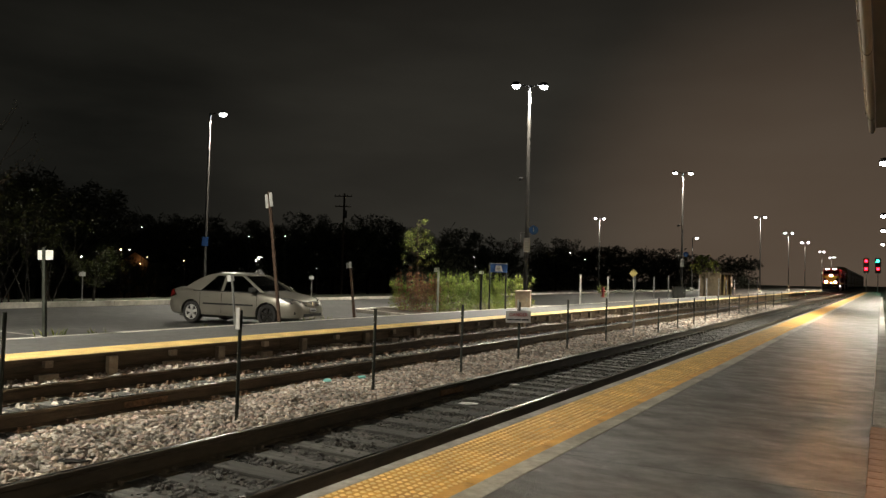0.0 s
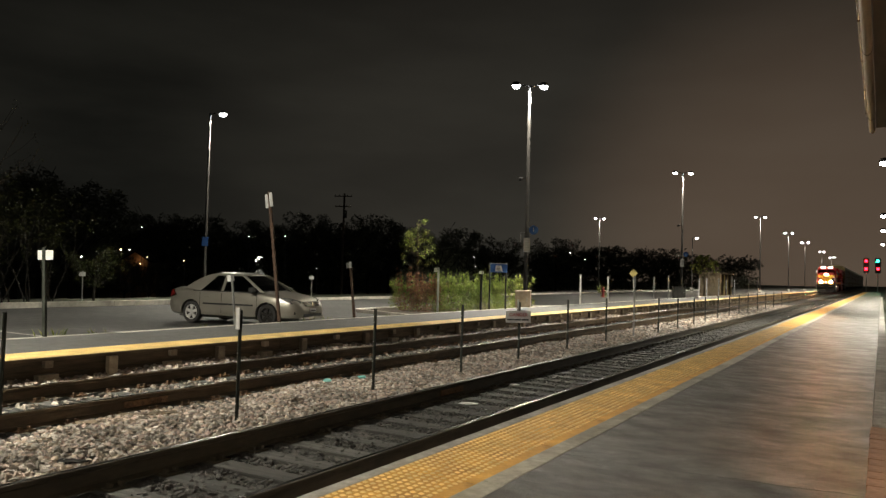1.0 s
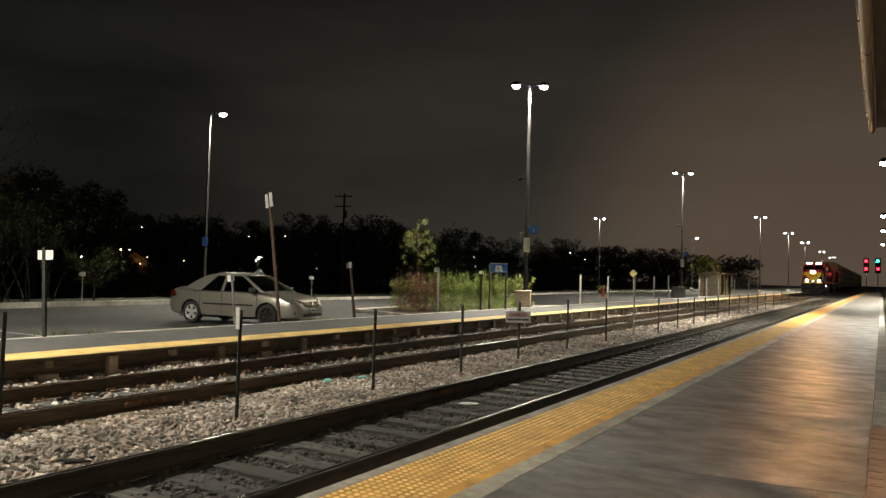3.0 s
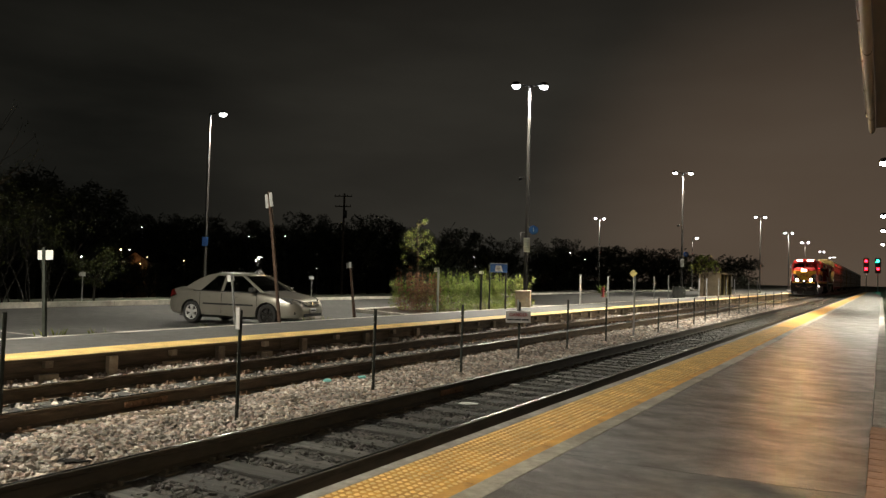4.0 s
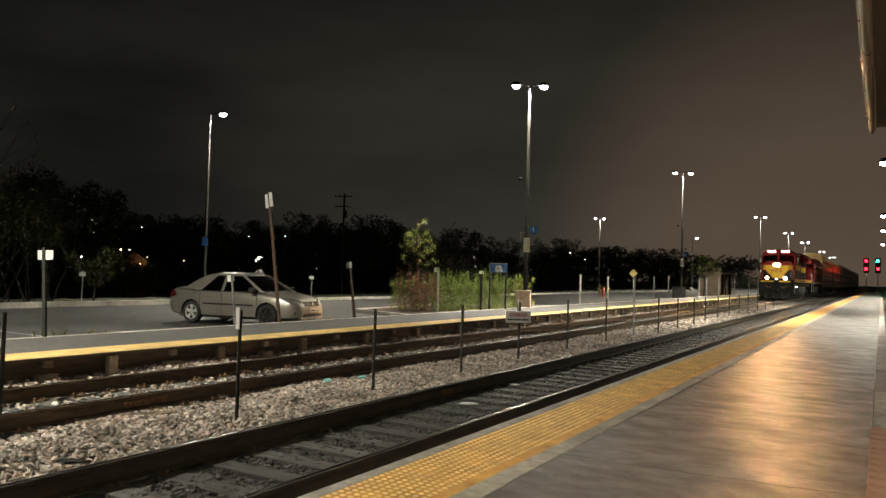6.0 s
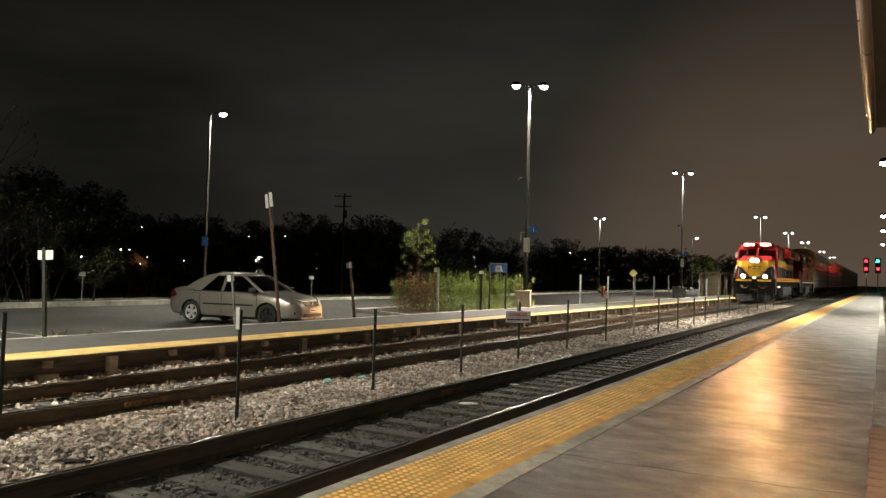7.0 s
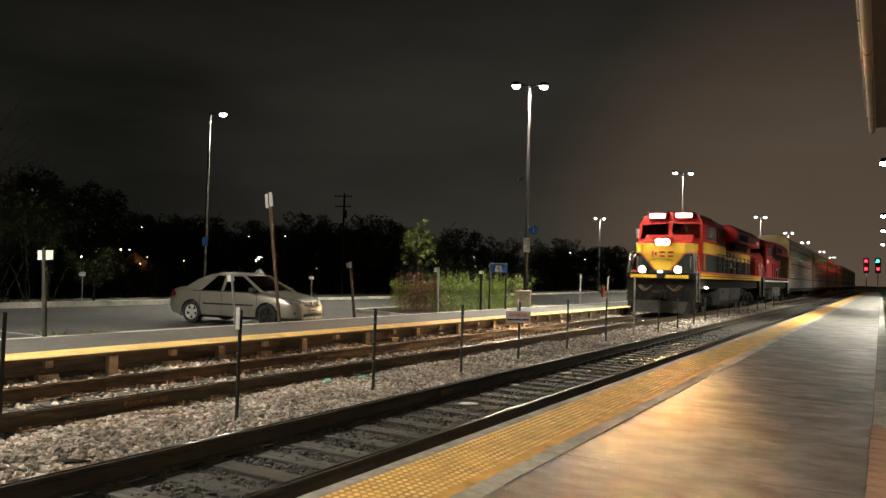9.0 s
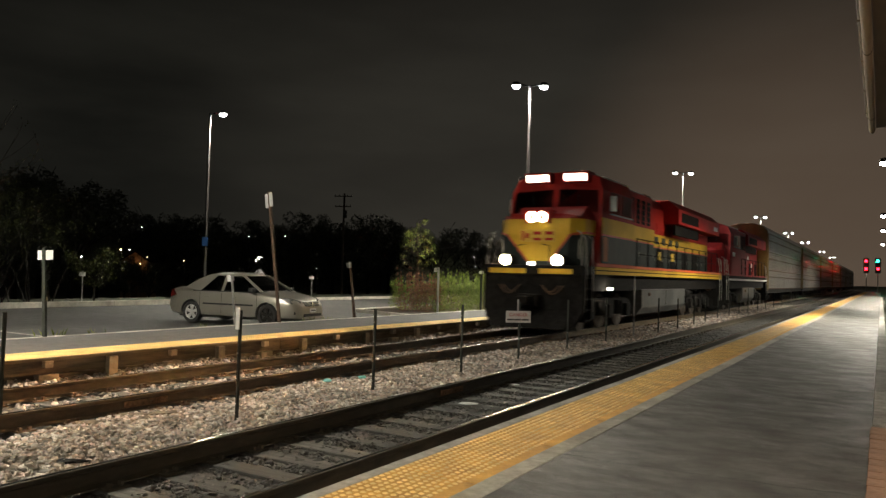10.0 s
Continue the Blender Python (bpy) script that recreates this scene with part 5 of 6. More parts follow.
# ---- fence posts and signs between the tracks ----
def fence_post(x, y, top, pale=False):
    p = thing("fence_post", pose(x, y, -0.2, 0, 0.4, 0), "pale steel post with bolt holes" if pale else "thin dark green steel fence post in the ballast", "post", "posts between the tracks")
    r = 0.026 if pale else 0.021
    bm = bmesh.new()
    slab(bm, [(-r, -0.008), (-0.007, -0.008), (-0.007, -r), (0.007, -r), (0.007, -0.008), (r, -0.008), (r, 0.008), (-r, 0.008)], "z", -0.1, top + 0.2)
    part("shaft", bm, "galv" if pale else "post", p)
    boxed("cap", "post", p, -r * 0.9, r * 0.9, -r * 0.9, 0.010, top + 0.2, top + 0.21)
    for k in range(4):
        bm = bmesh.new()
        tube(bm, (0, -r - 0.001, top + 0.02 - 0.28 * k), (0.0, -r - (0.05 if pale else 0.012), top + 0.02 - 0.28 * k), 0.007, 0.007, 6)
        part("bolt", bm, "galv", p)
    return p


FENCE = (5.81, 8.50, 11.12, 13.42, 16.1, 18.7, 23.5, 26.1, 28.5, 31.3, 34.0, 36.8, 39.6, 42.5, 46.0, 49.5, 53.5, 58.0, 63.0, 68.5, 75.0)
FENCE_X = (-6.11, -6.23, -6.27, -6.25, -6.26, -6.20, -6.08, -6.09, -6.05)
for k, y in enumerate(FENCE):
    fence_post(FENCE_X[k] if k < 9 else -6.2, y, (1.06 if k == 0 else 1.0) - 0.12 * min(1, max(0, (k - 5) / 2)))
fence_post(-6.20, 21.2, 1.62, True)
fence_post(-7.62, 4.07, 1.02)
# pale reflective sleeve on the first post
s = thing("reflector_sleeve", pose(-6.11, 5.81, 0.86), "white reflector plate strapped to a fence post", "sign")
boxed("plate", "signwhite", s, -0.028, 0.028, -0.036, -0.023, 0.0, 0.24, bevel=0.003)


def danger_sign():
    d = thing("danger_sign", pose(-6.25, 13.36, 0.60, 0, 0, 42), "white warning sign board with red lettering on a fence post", "sign")
    boxed("board", "signwhite", d, -0.26, 0.26, -0.030, -0.022, 0, 0.235, bevel=0.003)
    words("lettering", "DANGER", 0.095, "signred", pose(0, -0.0325, 0.155, 90), d)
    for x0, x1 in ((-0.23, -0.10), (-0.08, 0.05), (0.07, 0.22)):
        boxed("text_bar", "ink", d, x0, x1, -0.0335, -0.0305, 0.045, 0.075)
    tubed("shaft", "galv", d, (0, 0.0, 0.2), (0, 0.0, 0.46), 0.02)


danger_sign()


# ---- sign posts along the back of the far platform ----
def sign_post(x, y, top, plates, lean=0.0, lean_y=0.0, material="rustpost", width=0.04, behind=False, label="brown steel post with small sign plates"):
    p = thing("sign_post", pose(x, y, 0.0, lean_y, lean, 0), label, "sign post", "posts behind the platform")
    bm = bmesh.new()
    slab(bm, [(-width, -width * 0.5), (width, -width * 0.5), (width, width * 0.5), (-width, width * 0.5)], "z", -0.1, top, 0.004)
    part("shaft", bm, material, p)
    for dx, z, w, h, mt, rz in plates:
        bm = bmesh.new()
        box(bm, -w / 2, w / 2, -0.004, 0.004, 0, h, bevel=0.0035)
        q = part("plate", bm, mt, p)
        q.matrix_basis = pose(dx, (width if behind else -width) * 0.5 + (0.008 if behind else -0.008), z, 0, 0, rz)
    return p


sign_post(-12.84, 7.58, 1.83, [(-0.10, 1.615, 0.19, 0.175, "signwhite", 31), (0.10, 1.60, 0.14, 0.175, "signwhite", 31)], -4.5, behind=True, width=0.045, material="post", label="dark post with two white sign plates back to back")
sign_post(-13.12, 12.35, 1.40, [(-0.07, 1.24, 0.09, 0.16, "signwhite", 31), (0.05, 1.24, 0.07, 0.16, "signback", 60)], -8.0, material="galv", width=0.028, label="leaning pale post with a small white plate")
sign_post(-12.84, 13.55, 3.55, [(-0.075, 3.14, 0.085, 0.36, "signback", 31), (0.065, 3.16, 0.085, 0.36, "signback", 31)], -8.6, material="rustpost", width=0.042, label="tall leaning brown post with two plates edge on")
sign_post(-13.18, 17.0, 1.84, [(-0.08, 1.66, 0.08, 0.16, "signback", 45), (0.02, 1.66, 0.08, 0.18, "signwhite", 31)], -7.5, width=0.04)
# pale steel here stands in for the headlights shining on the post
sign_post(-13.35, 21.9, 1.76, [(-0.10, 1.60, 0.11, 0.15, "signback", 31)], 0.0, material="galv", width=0.035, label="stout post, pale to stand for headlight on it, with a small plate")
sign_post(-13.0, 24.45, 1.70, [(0, 1.58, 0.16, 0.11, "signwhite", 31)], 0.6, material="post")
# these posts too are pale in place of headlight falling on them
for y, top in ((35.3, 1.70), (39.65, 1.64), (49.3, 1.74), (53.2, 1.86), (63.5, 1.75), (66.5, 1.75), (72.0, 1.80), (76.0, 1.80), (80.5, 1.80), (90.0, 1.8), (97.0, 1.8)):
    sign_post(-13.08, y, top, [], random.uniform(-0.8, 0.8), material="galv", width=0.045, label="slim steel post beside the platform kerb")


def station_sign():
    s = thing("station_sign", pose(-13.0, 25.85, 0, 0, 0, 55), "blue station sign with a white panel on two dark legs", "sign")
    for x in (-0.36, 0.36):
        tubed("leg", "post", s, (x, 0, 0.0), (x, 0, 2.0), 0.035)
    boxed("board", "signblue", s, -0.38, 0.38, -0.07, -0.037, 1.66, 2.02, bevel=0.006)
    boxed("border", "signwhite", s, -0.38, 0.38, -0.0745, -0.071, 1.995, 2.02)
    bm = bmesh.new()
    slab(bm, [(-0.17, 1.70), (0.17, 1.70), (0.10, 1.93), (-0.15, 1.93)], "y", -0.075, -0.0712)
    part("panel", bm, "signwhite", s)
    for k in range(3):
        boxed("text_bar", "ink", s, -0.1, 0.06, -0.0785, -0.0757, 1.74 + 0.06 * k, 1.765 + 0.06 * k)


station_sign()


def diamond_sign():
    s = thing("diamond_sign", pose(-12.83, 43.6, 0, 0, 0, 31), "pale yellow diamond sign on a thin post", "sign")
    tubed("post", "galv", s, (0.1, 0.02, 0), (0.0, 0, 1.75), 0.03)
    bm = bmesh.new()
    slab(bm, [(0, 1.62), (0.26, 1.88), (0, 2.14), (-0.26, 1.88)], "y", -0.05, -0.038, 0.003)
    part("plate", bm, "signyellow", s)


diamond_sign()


def utility_cabinet(x, y, w, h, mt="cabinet"):
    c = thing("utility_cabinet", pose(x, y, 0.2, 0, 0, 20), "beige metal utility cabinet beside the platform", "cabinet", "utility cabinets")
    boxed("body", mt, c, -w / 2, w / 2, -0.3, 0.3, -0.2, h, bevel=0.015)
    boxed("lid", mt, c, -w / 2 - 0.03, w / 2 + 0.03, -0.33, 0.33, h, h + 0.05, bevel=0.012)
    d = boxed("door", mt, c, -w / 2 + 0.05, w / 2 - 0.05, -0.322, -0.302, 0.04, h - 0.06, bevel=0.006)
    boxed("handle", "galv", d, w / 2 - 0.14, w / 2 - 0.11, -0.345, -0.323, h / 2 - 0.07, h / 2 + 0.07, bevel=0.004)


utility_cabinet(-13.15, 28.6, 0.62, 0.68)
utility_cabinet(-13.55, 58.3, 0.95, 0.80, "tank")


def hydrant():
    h = thing("fire_hydrant", pose(-20.1, 59.7, Z_LOT), "red painted fire hydrant", "hydrant")
    bm = bmesh.new()
    disc_shape(bm, (0, 0, 0), "z", 0.18, 1.0, 16, ((0.9, -0.02), (0.9, 0.06), (0.65, 0.08), (0.62, 0.62), (0.8, 0.64), (0.8, 0.7), (0.55, 0.85), (0.15, 0.92)))
    part("barrel", bm, "hydrant", h)
    for s in (-1, 1):
        tubed("nozzle", "hydrant", h, (s * 0.10, 0, 0.5), (s * 0.22, 0, 0.5), 0.06)


hydrant()


def shelter():
    s = thing("shelter", pose(-14.3, 79.0, 0.0), "small tan platform shelter with a flat roof", "shelter")
    boxed("back_wall", "shed", s, -1.5, -1.4, -2.6, 3.6, 0, 2.25, bevel=0.01)
    for y in (-2.6, 3.5):
        boxed("side_wall", "shed", s, -1.4, 0.6, y, y + 0.1, 0, 2.25, bevel=0.01)
    boxed("roof", "shed", s, -1.65, 0.8, -2.8, 3.8, 2.25, 2.40, bevel=0.03)
    for k in range(4):
        boxed("front_post", "signyellow", s, 0.5, 0.6, -2.4 + 1.95 * k, -2.3 + 1.95 * k, 0, 2.25, bevel=0.006)
    boxed("notice_board", "alloy", s, 0.62, 0.66, 3.0, 3.9, 1.0, 2.1, bevel=0.01, label="shiny metal notice board")


shelter()


def signal(x, lights):
    y = 170.0
    s = thing("railway_signal", pose(x, y, 0), "railway signal mast with lit lenses", "signal", "signals")
    tubed("mast", "galv", s, (0, 0.25, -0.2), (0, 0.25, 7.2), 0.08)
    boxed("backplate", "carblack", s, -0.5, 0.5, 0.05, 0.09, 4.0, 7.0, bevel=0.02)
    for z, mt in lights:
        h = tubed("signal_head", "carblack", s, (0, -0.05, z), (0, 0.05, z), 0.30, seg=20)
        bm = bmesh.new()
        disc_shape(bm, (0, -0.055, z), "y", 0.26, -0.02)
        part("lens", bm, mt, h)
        bm = bmesh.new()
        pts = [(0.31 * math.cos(a), 0.31 * math.sin(a)) for a in [math.pi * k / 8 for k in range(9)]]
        for (a, b), (c, d) in zip(pts, pts[1:]):
            slab(bm, [(a, z + b), (c, z + d), (c * 1.05, z + d * 1.05), (a * 1.05, z + b * 1.05)], "y", -0.40, -0.05)
        part("hood", bm, "carblack", h)


signal(-2.66, ((6.45, "red_signal"), (4.85, "red_signal")))
signal(-0.62, ((6.45, "green_signal"), (4.85, "red_signal")))


# ---- the parked saloon ----
def cut(ob, cutters):
    """Cuts closed meshes out of a part for good."""
    for bm in cutters:
        c = new("cutter", mesh_of("cutter", bm))
        c.parent = ob.parent
        md = ob.modifiers.new("cut", "BOOLEAN")
        md.operation, md.object, md.solver = "DIFFERENCE", c, "EXACT"
        me = bpy.data.meshes.new_from_object(ob.evaluated_get(bpy.context.evaluated_depsgraph_get()))
        ob.modifiers.clear()
        me.set_sharp_from_angle(angle=radians(32))
        ob.data = me
        bpy.data.objects.remove(c)


def saloon(m, label, paint="car"):
    car = thing("car", m, label, "car", "parked cars")
    st = [(-2.26, .52, .44, .62, .66), (-2.20, .68, .32, .78, .86), (-2.08, .765, .25, .89, 1.01), (-1.85, .81, .22, .92, 1.04), (-1.5, .835, .20, .93, 1.035), (-0.8, .848, .19, .93, .97),
          (0.0, .85, .19, .92, .95), (0.7, .85, .19, .91, .955), (1.05, .848, .19, .90, .985), (1.35, .84, .19, .87, .955), (1.7, .82, .20, .815, .895), (1.95, .775, .21, .755, .825), (2.10, .71, .21, .69, .755), (2.20, .62, .22, .61, .665), (2.26, .50, .27, .53, .56)]
    rings = []
    for x, w, zb, zs, zt in st:
        half = [(w * .80, zb), (w * .965, zb + .07), (w, zb + (zs - zb) * .38), (w * .998, zb + (zs - zb) * .62), (w * .970, zs - .06), (w * .925, zs), (w * .82, zs + (zt - zs) * .55), (w * .5, zt - .006), (0, zt)]
        rings.append([(x, -a, b) for a, b in half] + [(x, a, b) for a, b in half[-2::-1]])
    bm = bmesh.new()
    loft(bm, rings, smooth=True)
    bmesh.ops.recalc_face_normals(bm, faces=bm.faces)
    body = part("body", bm, paint, car)
    cutters = []
    for x in (-1.30, 1.30):
        for s in (-1, 1):
            b = bmesh.new()
            tube(b, (x, s * 0.55, 0.315), (x, s * 1.0, 0.315), 0.365, 0.365, 28)
            bmesh.ops.recalc_face_normals(b, faces=b.faces)
            cutters.append(b)
    cut(body, cutters)
    # wheels
    for x, hub in ((-1.30, "alloy"), (1.30, "alloy")):
        for s in (-1, 1):
            bm = bmesh.new()
            disc_shape(bm, (x, s * 0.63, 0.315), "y", 0.315, s * 0.19, 32, ((0.62, 0), (0.93, 0.0), (1.0, 0.14), (1.0, 0.86), (0.93, 1.0), (0.68, 0.98), (0.64, 0.7)))
            wh = part("wheel", bm, "tyre", car)
            bm = bmesh.new()
            c = (x, s * 0.795, 0.315)
            tube(bm, (x, s * 0.77, 0.315), (x, s * 0.806, 0.315), 0.055, 0.045, 14)
            for k in range(5):
                a = k * math.tau / 5 + 0.3
                u = Vector((math.cos(a), 0, math.sin(a)))
                v = Vector((-math.sin(a), 0, math.cos(a)))
                o = Vector((x, s * 0.79, 0.315))
                q = [o + u * 0.04 + v * 0.030, o + u * 0.205 + v * 0.050, o + u * 0.205 - v * 0.050, o + u * 0.04 - v * 0.030]
                loft(bm, [[p + Vector((0, -s * 0.03, 0)) for p in q], [p + Vector((0, s * 0.012, 0)) for p in q]])
            for k in range(20):
                a, b2 = k * math.tau / 20, (k + 1) * math.tau / 20
                q = [(x + r * math.cos(t), s * 0.79 + d, 0.315 + r * math.sin(t)) for t in (a,) for r, d in ((0.195, -0.02), (0.215, -0.02), (0.215, 0.018), (0.195, 0.018))]
                q2 = [(x + r * math.cos(t), s * 0.79 + d, 0.315 + r * math.sin(t)) for t in (b2,) for r, d in ((0.195, -0.02), (0.215, -0.02), (0.215, 0.018), (0.195, 0.018))]
                loft(bm, [q, q2], cap=False)
            bmesh.ops.recalc_face_normals(bm, faces=bm.faces)
            # front rims take a dark material in place of the shadow on them
            part("rim", bm, hub if x < 0 else "underframe", wh)
            bm = bmesh.new()
            tube(bm, (x, s * 0.70, 0.315), (x, s * 0.755, 0.315), 0.2, 0.2, 20)
            part("brake_drum", bm, "carblack", wh)
    boxed("underbody", "carblack", body, -1.95, 1.95, -0.54, 0.54, 0.17, 0.5)
    # roof and pillars
    bm = bmesh.new()
    roof = []
    for z, x0, x1, w in ((1.385, -.84, 0.36, .60), (1.43, -.74, .25, .57), (1.465, -.58, .08, .48), (1.48, -.38, -.10, .30)):
        roof.append([(x0, -w * .8, z), (x0 + .14, -w, z), ((x0 + x1) / 2, -w * 1.01, z), (x1 - .12, -w, z), (x1, -w * .8, z), (x1 + .03, 0, z), (x1, w * .8, z), (x1 - .12, w, z), ((x0 + x1) / 2, w * 1.01, z), (x0 + .14, w, z), (x0, w * .8, z), (x0 - .02, 0, z)])
    loft(bm, roof, smooth=True)
    bmesh.ops.recalc_face_normals(bm, faces=bm.faces)
    part("roof", bm, paint, car)
    for s in (-1, 1):
        def side(x, z, d=0.0):
            return (x, s * (0.805 - (z - 0.93) * 0.46 + d), z)
        def plate(name, pts, mt, d0, d1):
            b = bmesh.new()
            loft(b, [[side(x, z, d0) for x, z in pts], [side(x, z, d1) for x, z in pts]])
            bmesh.ops.recalc_face_normals(b, faces=b.faces)
            return part(name, b, mt, car)
        plate("pillar", [(1.20, .93), (1.08, .93), (.26, 1.41), (.36, 1.41)], paint, -0.03, 0.006)
        plate("pillar", [(-.18, .93), (-.27, .93), (-.27, 1.41), (-.18, 1.41)], paint, -0.03, 0.006)
        plate("pillar", [(-.99, .93), (-1.58, 1.00), (-1.33, 1.17), (-1.04, 1.325), (-.78, 1.415), (-.50, 1.42)], paint, -0.04, 0.006)
        plate("roof_rail", [(.40, 1.375), (-.82, 1.375), (-.74, 1.42), (.28, 1.42)], paint, -0.05, 0.008)
        plate("window", [(-.28, .935), (-.96, .935), (-1.03, 1.06), (-.72, 1.34), (-.58, 1.38), (-.28, 1.38)], "carglass", -0.008, -0.002)
        plate("window", [(1.09, .935), (-.17, .935), (-.17, 1.38), (.31, 1.38)], "carglass", -0.008, -0.002)
        plate("belt_trim", [(1.12, .925), (-1.25, .925), (-1.25, .945), (1.12, .945)], "carblack", -0.01, 0.012)
        boxed("side_moulding", "carblack", body, -0.86, 0.86, s * 0.853 - 0.008, s * 0.853 + 0.008, 0.555, 0.60, bevel=0.006)
        for x in (-.72, .24):
            boxed("door_handle", paint, body, x - .09, x + .09, s * 0.852 - 0.014, s * 0.852 + 0.014, 0.77, 0.80, bevel=0.01)
        for x in (-.98, -.22, .98):
            boxed("door_gap", "carblack", body, x - .004, x + .004, s * 0.846 - 0.003, s * 0.846 + 0.0045, 0.30, 0.90)
        bm = bmesh.new()
        box(bm, 0.80, 0.95, s * 0.90 - 0.10, s * 0.90 + 0.10, 0.93, 1.07, bevel=0.035)
        part("wing_mirror", bm, "carblack", car)
        # lamps
        bm = bmesh.new()
        loft(bm, [[(1.66, s * .775, .70), (1.98, s * .70, .655), (2.14, s * .46, .62), (2.09, s * .42, .715), (1.90, s * .62, .79), (1.64, s * .745, .80)],
                  [(1.70, s * .838, .70), (2.03, s * .765, .66), (2.195, s * .48, .63), (2.15, s * .44, .735), (1.93, s * .68, .815), (1.67, s * .80, .82)]])
        bmesh.ops.recalc_face_normals(bm, faces=bm.faces)
        hl = part("headlight", bm, "headlamp", body)
        bm = bmesh.new()
        disc_shape(bm, (1.98, s * .62, .715), "x", 0.06, 0.05, 14, ((0.6, 0), (1, 1)))
        part("reflector", bm, "chrome", hl)
        bm = bmesh.new()
        loft(bm, [[(-2.19, s * .50, .74), (-2.05, s * .75, .74), (-1.86, s * .79, .80), (-2.00, s * .74, .93), (-2.15, s * .52, .93)],
                  [(-2.235, s * .51, .73), (-2.09, s * .795, .73), (-1.88, s * .832, .80), (-2.03, s * .785, .945), (-2.19, s * .53, .94)]])
        bmesh.ops.recalc_face_normals(bm, faces=bm.faces)
        part("tail_light", bm, "taillens", body)
        bm = bmesh.new()
        loft(bm, [[(2.06, s * .53, .37), (1.98, s * .70, .37), (1.98, s * .70, .45), (2.06, s * .53, .45)], [(2.225, s * .53, .375), (2.13, s * .70, .375), (2.125, s * .695, .45), (2.215, s * .53, .45)]])
        bmesh.ops.recalc_face_normals(bm, faces=bm.faces)
        part("fog_recess", bm, "carblack", body)
    # glass front and back
    for name, q in (("windscreen", [(1.12, .70, .955), (.30, .54, 1.405)]), ("rear_window", [(-1.50, .66, 1.03), (-.74, .53, 1.41)])):
        (xa, wa, za), (xb, wb, zb) = q
        bm = bmesh.new()
        mid = ((xa + xb) / 2 + (.05 if xa > 0 else -.05), (wa + wb) / 2, (za + zb) / 2 + .03)
        rows = []
        for x, w, z in ((xa, wa, za), mid, (xb, wb, zb)):
            rows.append([(x - (.10 if xa > 0 else -.08) * (k / 3) ** 2, w * k / 3, z) for k in range(-3, 4)])
        for d in (0, 0.008):
            vs = [[bm.verts.new((p[0], p[1], p[2] + d)) for p in r] for r in rows]
            for a, b in zip(vs, vs[1:]):
                for i in range(6):
                    bm.faces.new((a[i], a[i + 1], b[i + 1], b[i])).smooth = True
        part(name, bm, "carglass", car)
    # grille, bumper openings, plate
    bm = bmesh.new()
    loft(bm, [[(2.10, -.36, .59), (2.10, .36, .59), (2.06, .40, .73), (2.06, -.40, .73)], [(2.262, -.33, .585), (2.262, .33, .585), (2.175, .39, .715), (2.175, -.39, .715)]])
    bmesh.ops.recalc_face_normals(bm, faces=bm.faces)
    gr = part("grille", bm, "carblack", body)
    for k in range(4):
        boxed("grille_bar", "chrome", gr, 2.20 - .018 * k, 2.272 - .024 * k, -.34 - .015 * k, .34 + .015 * k, .598 + .03 * k, .610 + .03 * k)
    bm = bmesh.new()
    disc_shape(bm, (2.23, 0, .655), "x", 0.05, 0.025, 16)
    part("emblem", bm, "chrome", gr)
    boxed("lower_intake", "carblack", body, 2.15, 2.268, -.46, .46, .305, .385, bevel=0.012)
    boxed("bumper_lip", paint, body, 2.02, 2.285, -.56, .56, .235, .285, bevel=0.02)
    pl = boxed("number_plate", "signwhite", body, 2.262, 2.282, -.155, .155, .42, .53, bevel=0.004)
    boxed("plate_bar", "ink", pl, 2.2825, 2.285, -.11, .11, .46, .49)
    # seats and dashboard
    for x in (-.95, .12):
        for y in (-.36, .36):
            bm = bmesh.new()
            box(bm, x - .10, x + .05, y - .22, y + .22, .90, 1.16, bevel=.04)
            box(bm, x - .10, x - .01, y - .12, y + .12, 1.15, 1.31, bevel=.035)
            part("seat", bm, "interior", car)
    boxed("dashboard", "carblack", car, .72, 1.1, -.66, .66, .90, .985, bevel=.03)
    bm = bmesh.new()
    pipe(bm, [(.60, .36 + .17 * math.cos(k * math.tau / 14), 1.0 + .17 * math.sin(k * math.tau / 14)) for k in range(15)], .014, 6)
    part("steering_wheel", bm, "carblack", car)
    return car


saloon(pose(-15.89, 15.33, Z_LOT, 0, 0, 9.0), "champagne silver four-door saloon car parked in the lot")
saloon(pose(-16.4, 84.0, Z_LOT, 0, 0, 100), "grey saloon car parked far down the lot", "tank")


# ---- litter on the track bed ----
def litter():
    for x, y, z, s, mt, lb in ((-4.69, 8.55, -0.175, 0.13, "litter", "crumpled white plastic scrap on the ties"), (-4.94, 10.5, -0.175, 0.085, "litter", "small pale scrap on the ties"),
                               (-7.16, 8.6, -0.115, 0.065, "cyan", "pale blue painted ballast stone"), (-6.94, 9.17, -0.105, 0.06, "cyan", "pale blue painted ballast stone"),
                               (-5.9, 3.75, -0.14, 0.14, "underframe", "dark scrap of iron lying on the ballast")):
        bm = bmesh.new()
        bmesh.ops.create_icosphere(bm, subdivisions=2, radius=1)
        for v in bm.verts:
            v.co *= 1 + 0.5 * noise.noise(v.co * 1.9 + Vector((x, y, 0)))
            v.co = Vector((v.co.x * s, v.co.y * s * 0.35, v.co.z * s * (0.12 if s > 0.08 else 0.4)))
        ob = part("litter" if mt == "litter" else "painted_stone" if mt == "cyan" else "iron_scrap", bm, mt)
        ob.matrix_basis = pose(x, y, z, 0, 0, 35)
        tagged(ob, lb, "litter" if mt != "cyan" else "stone")


litter()
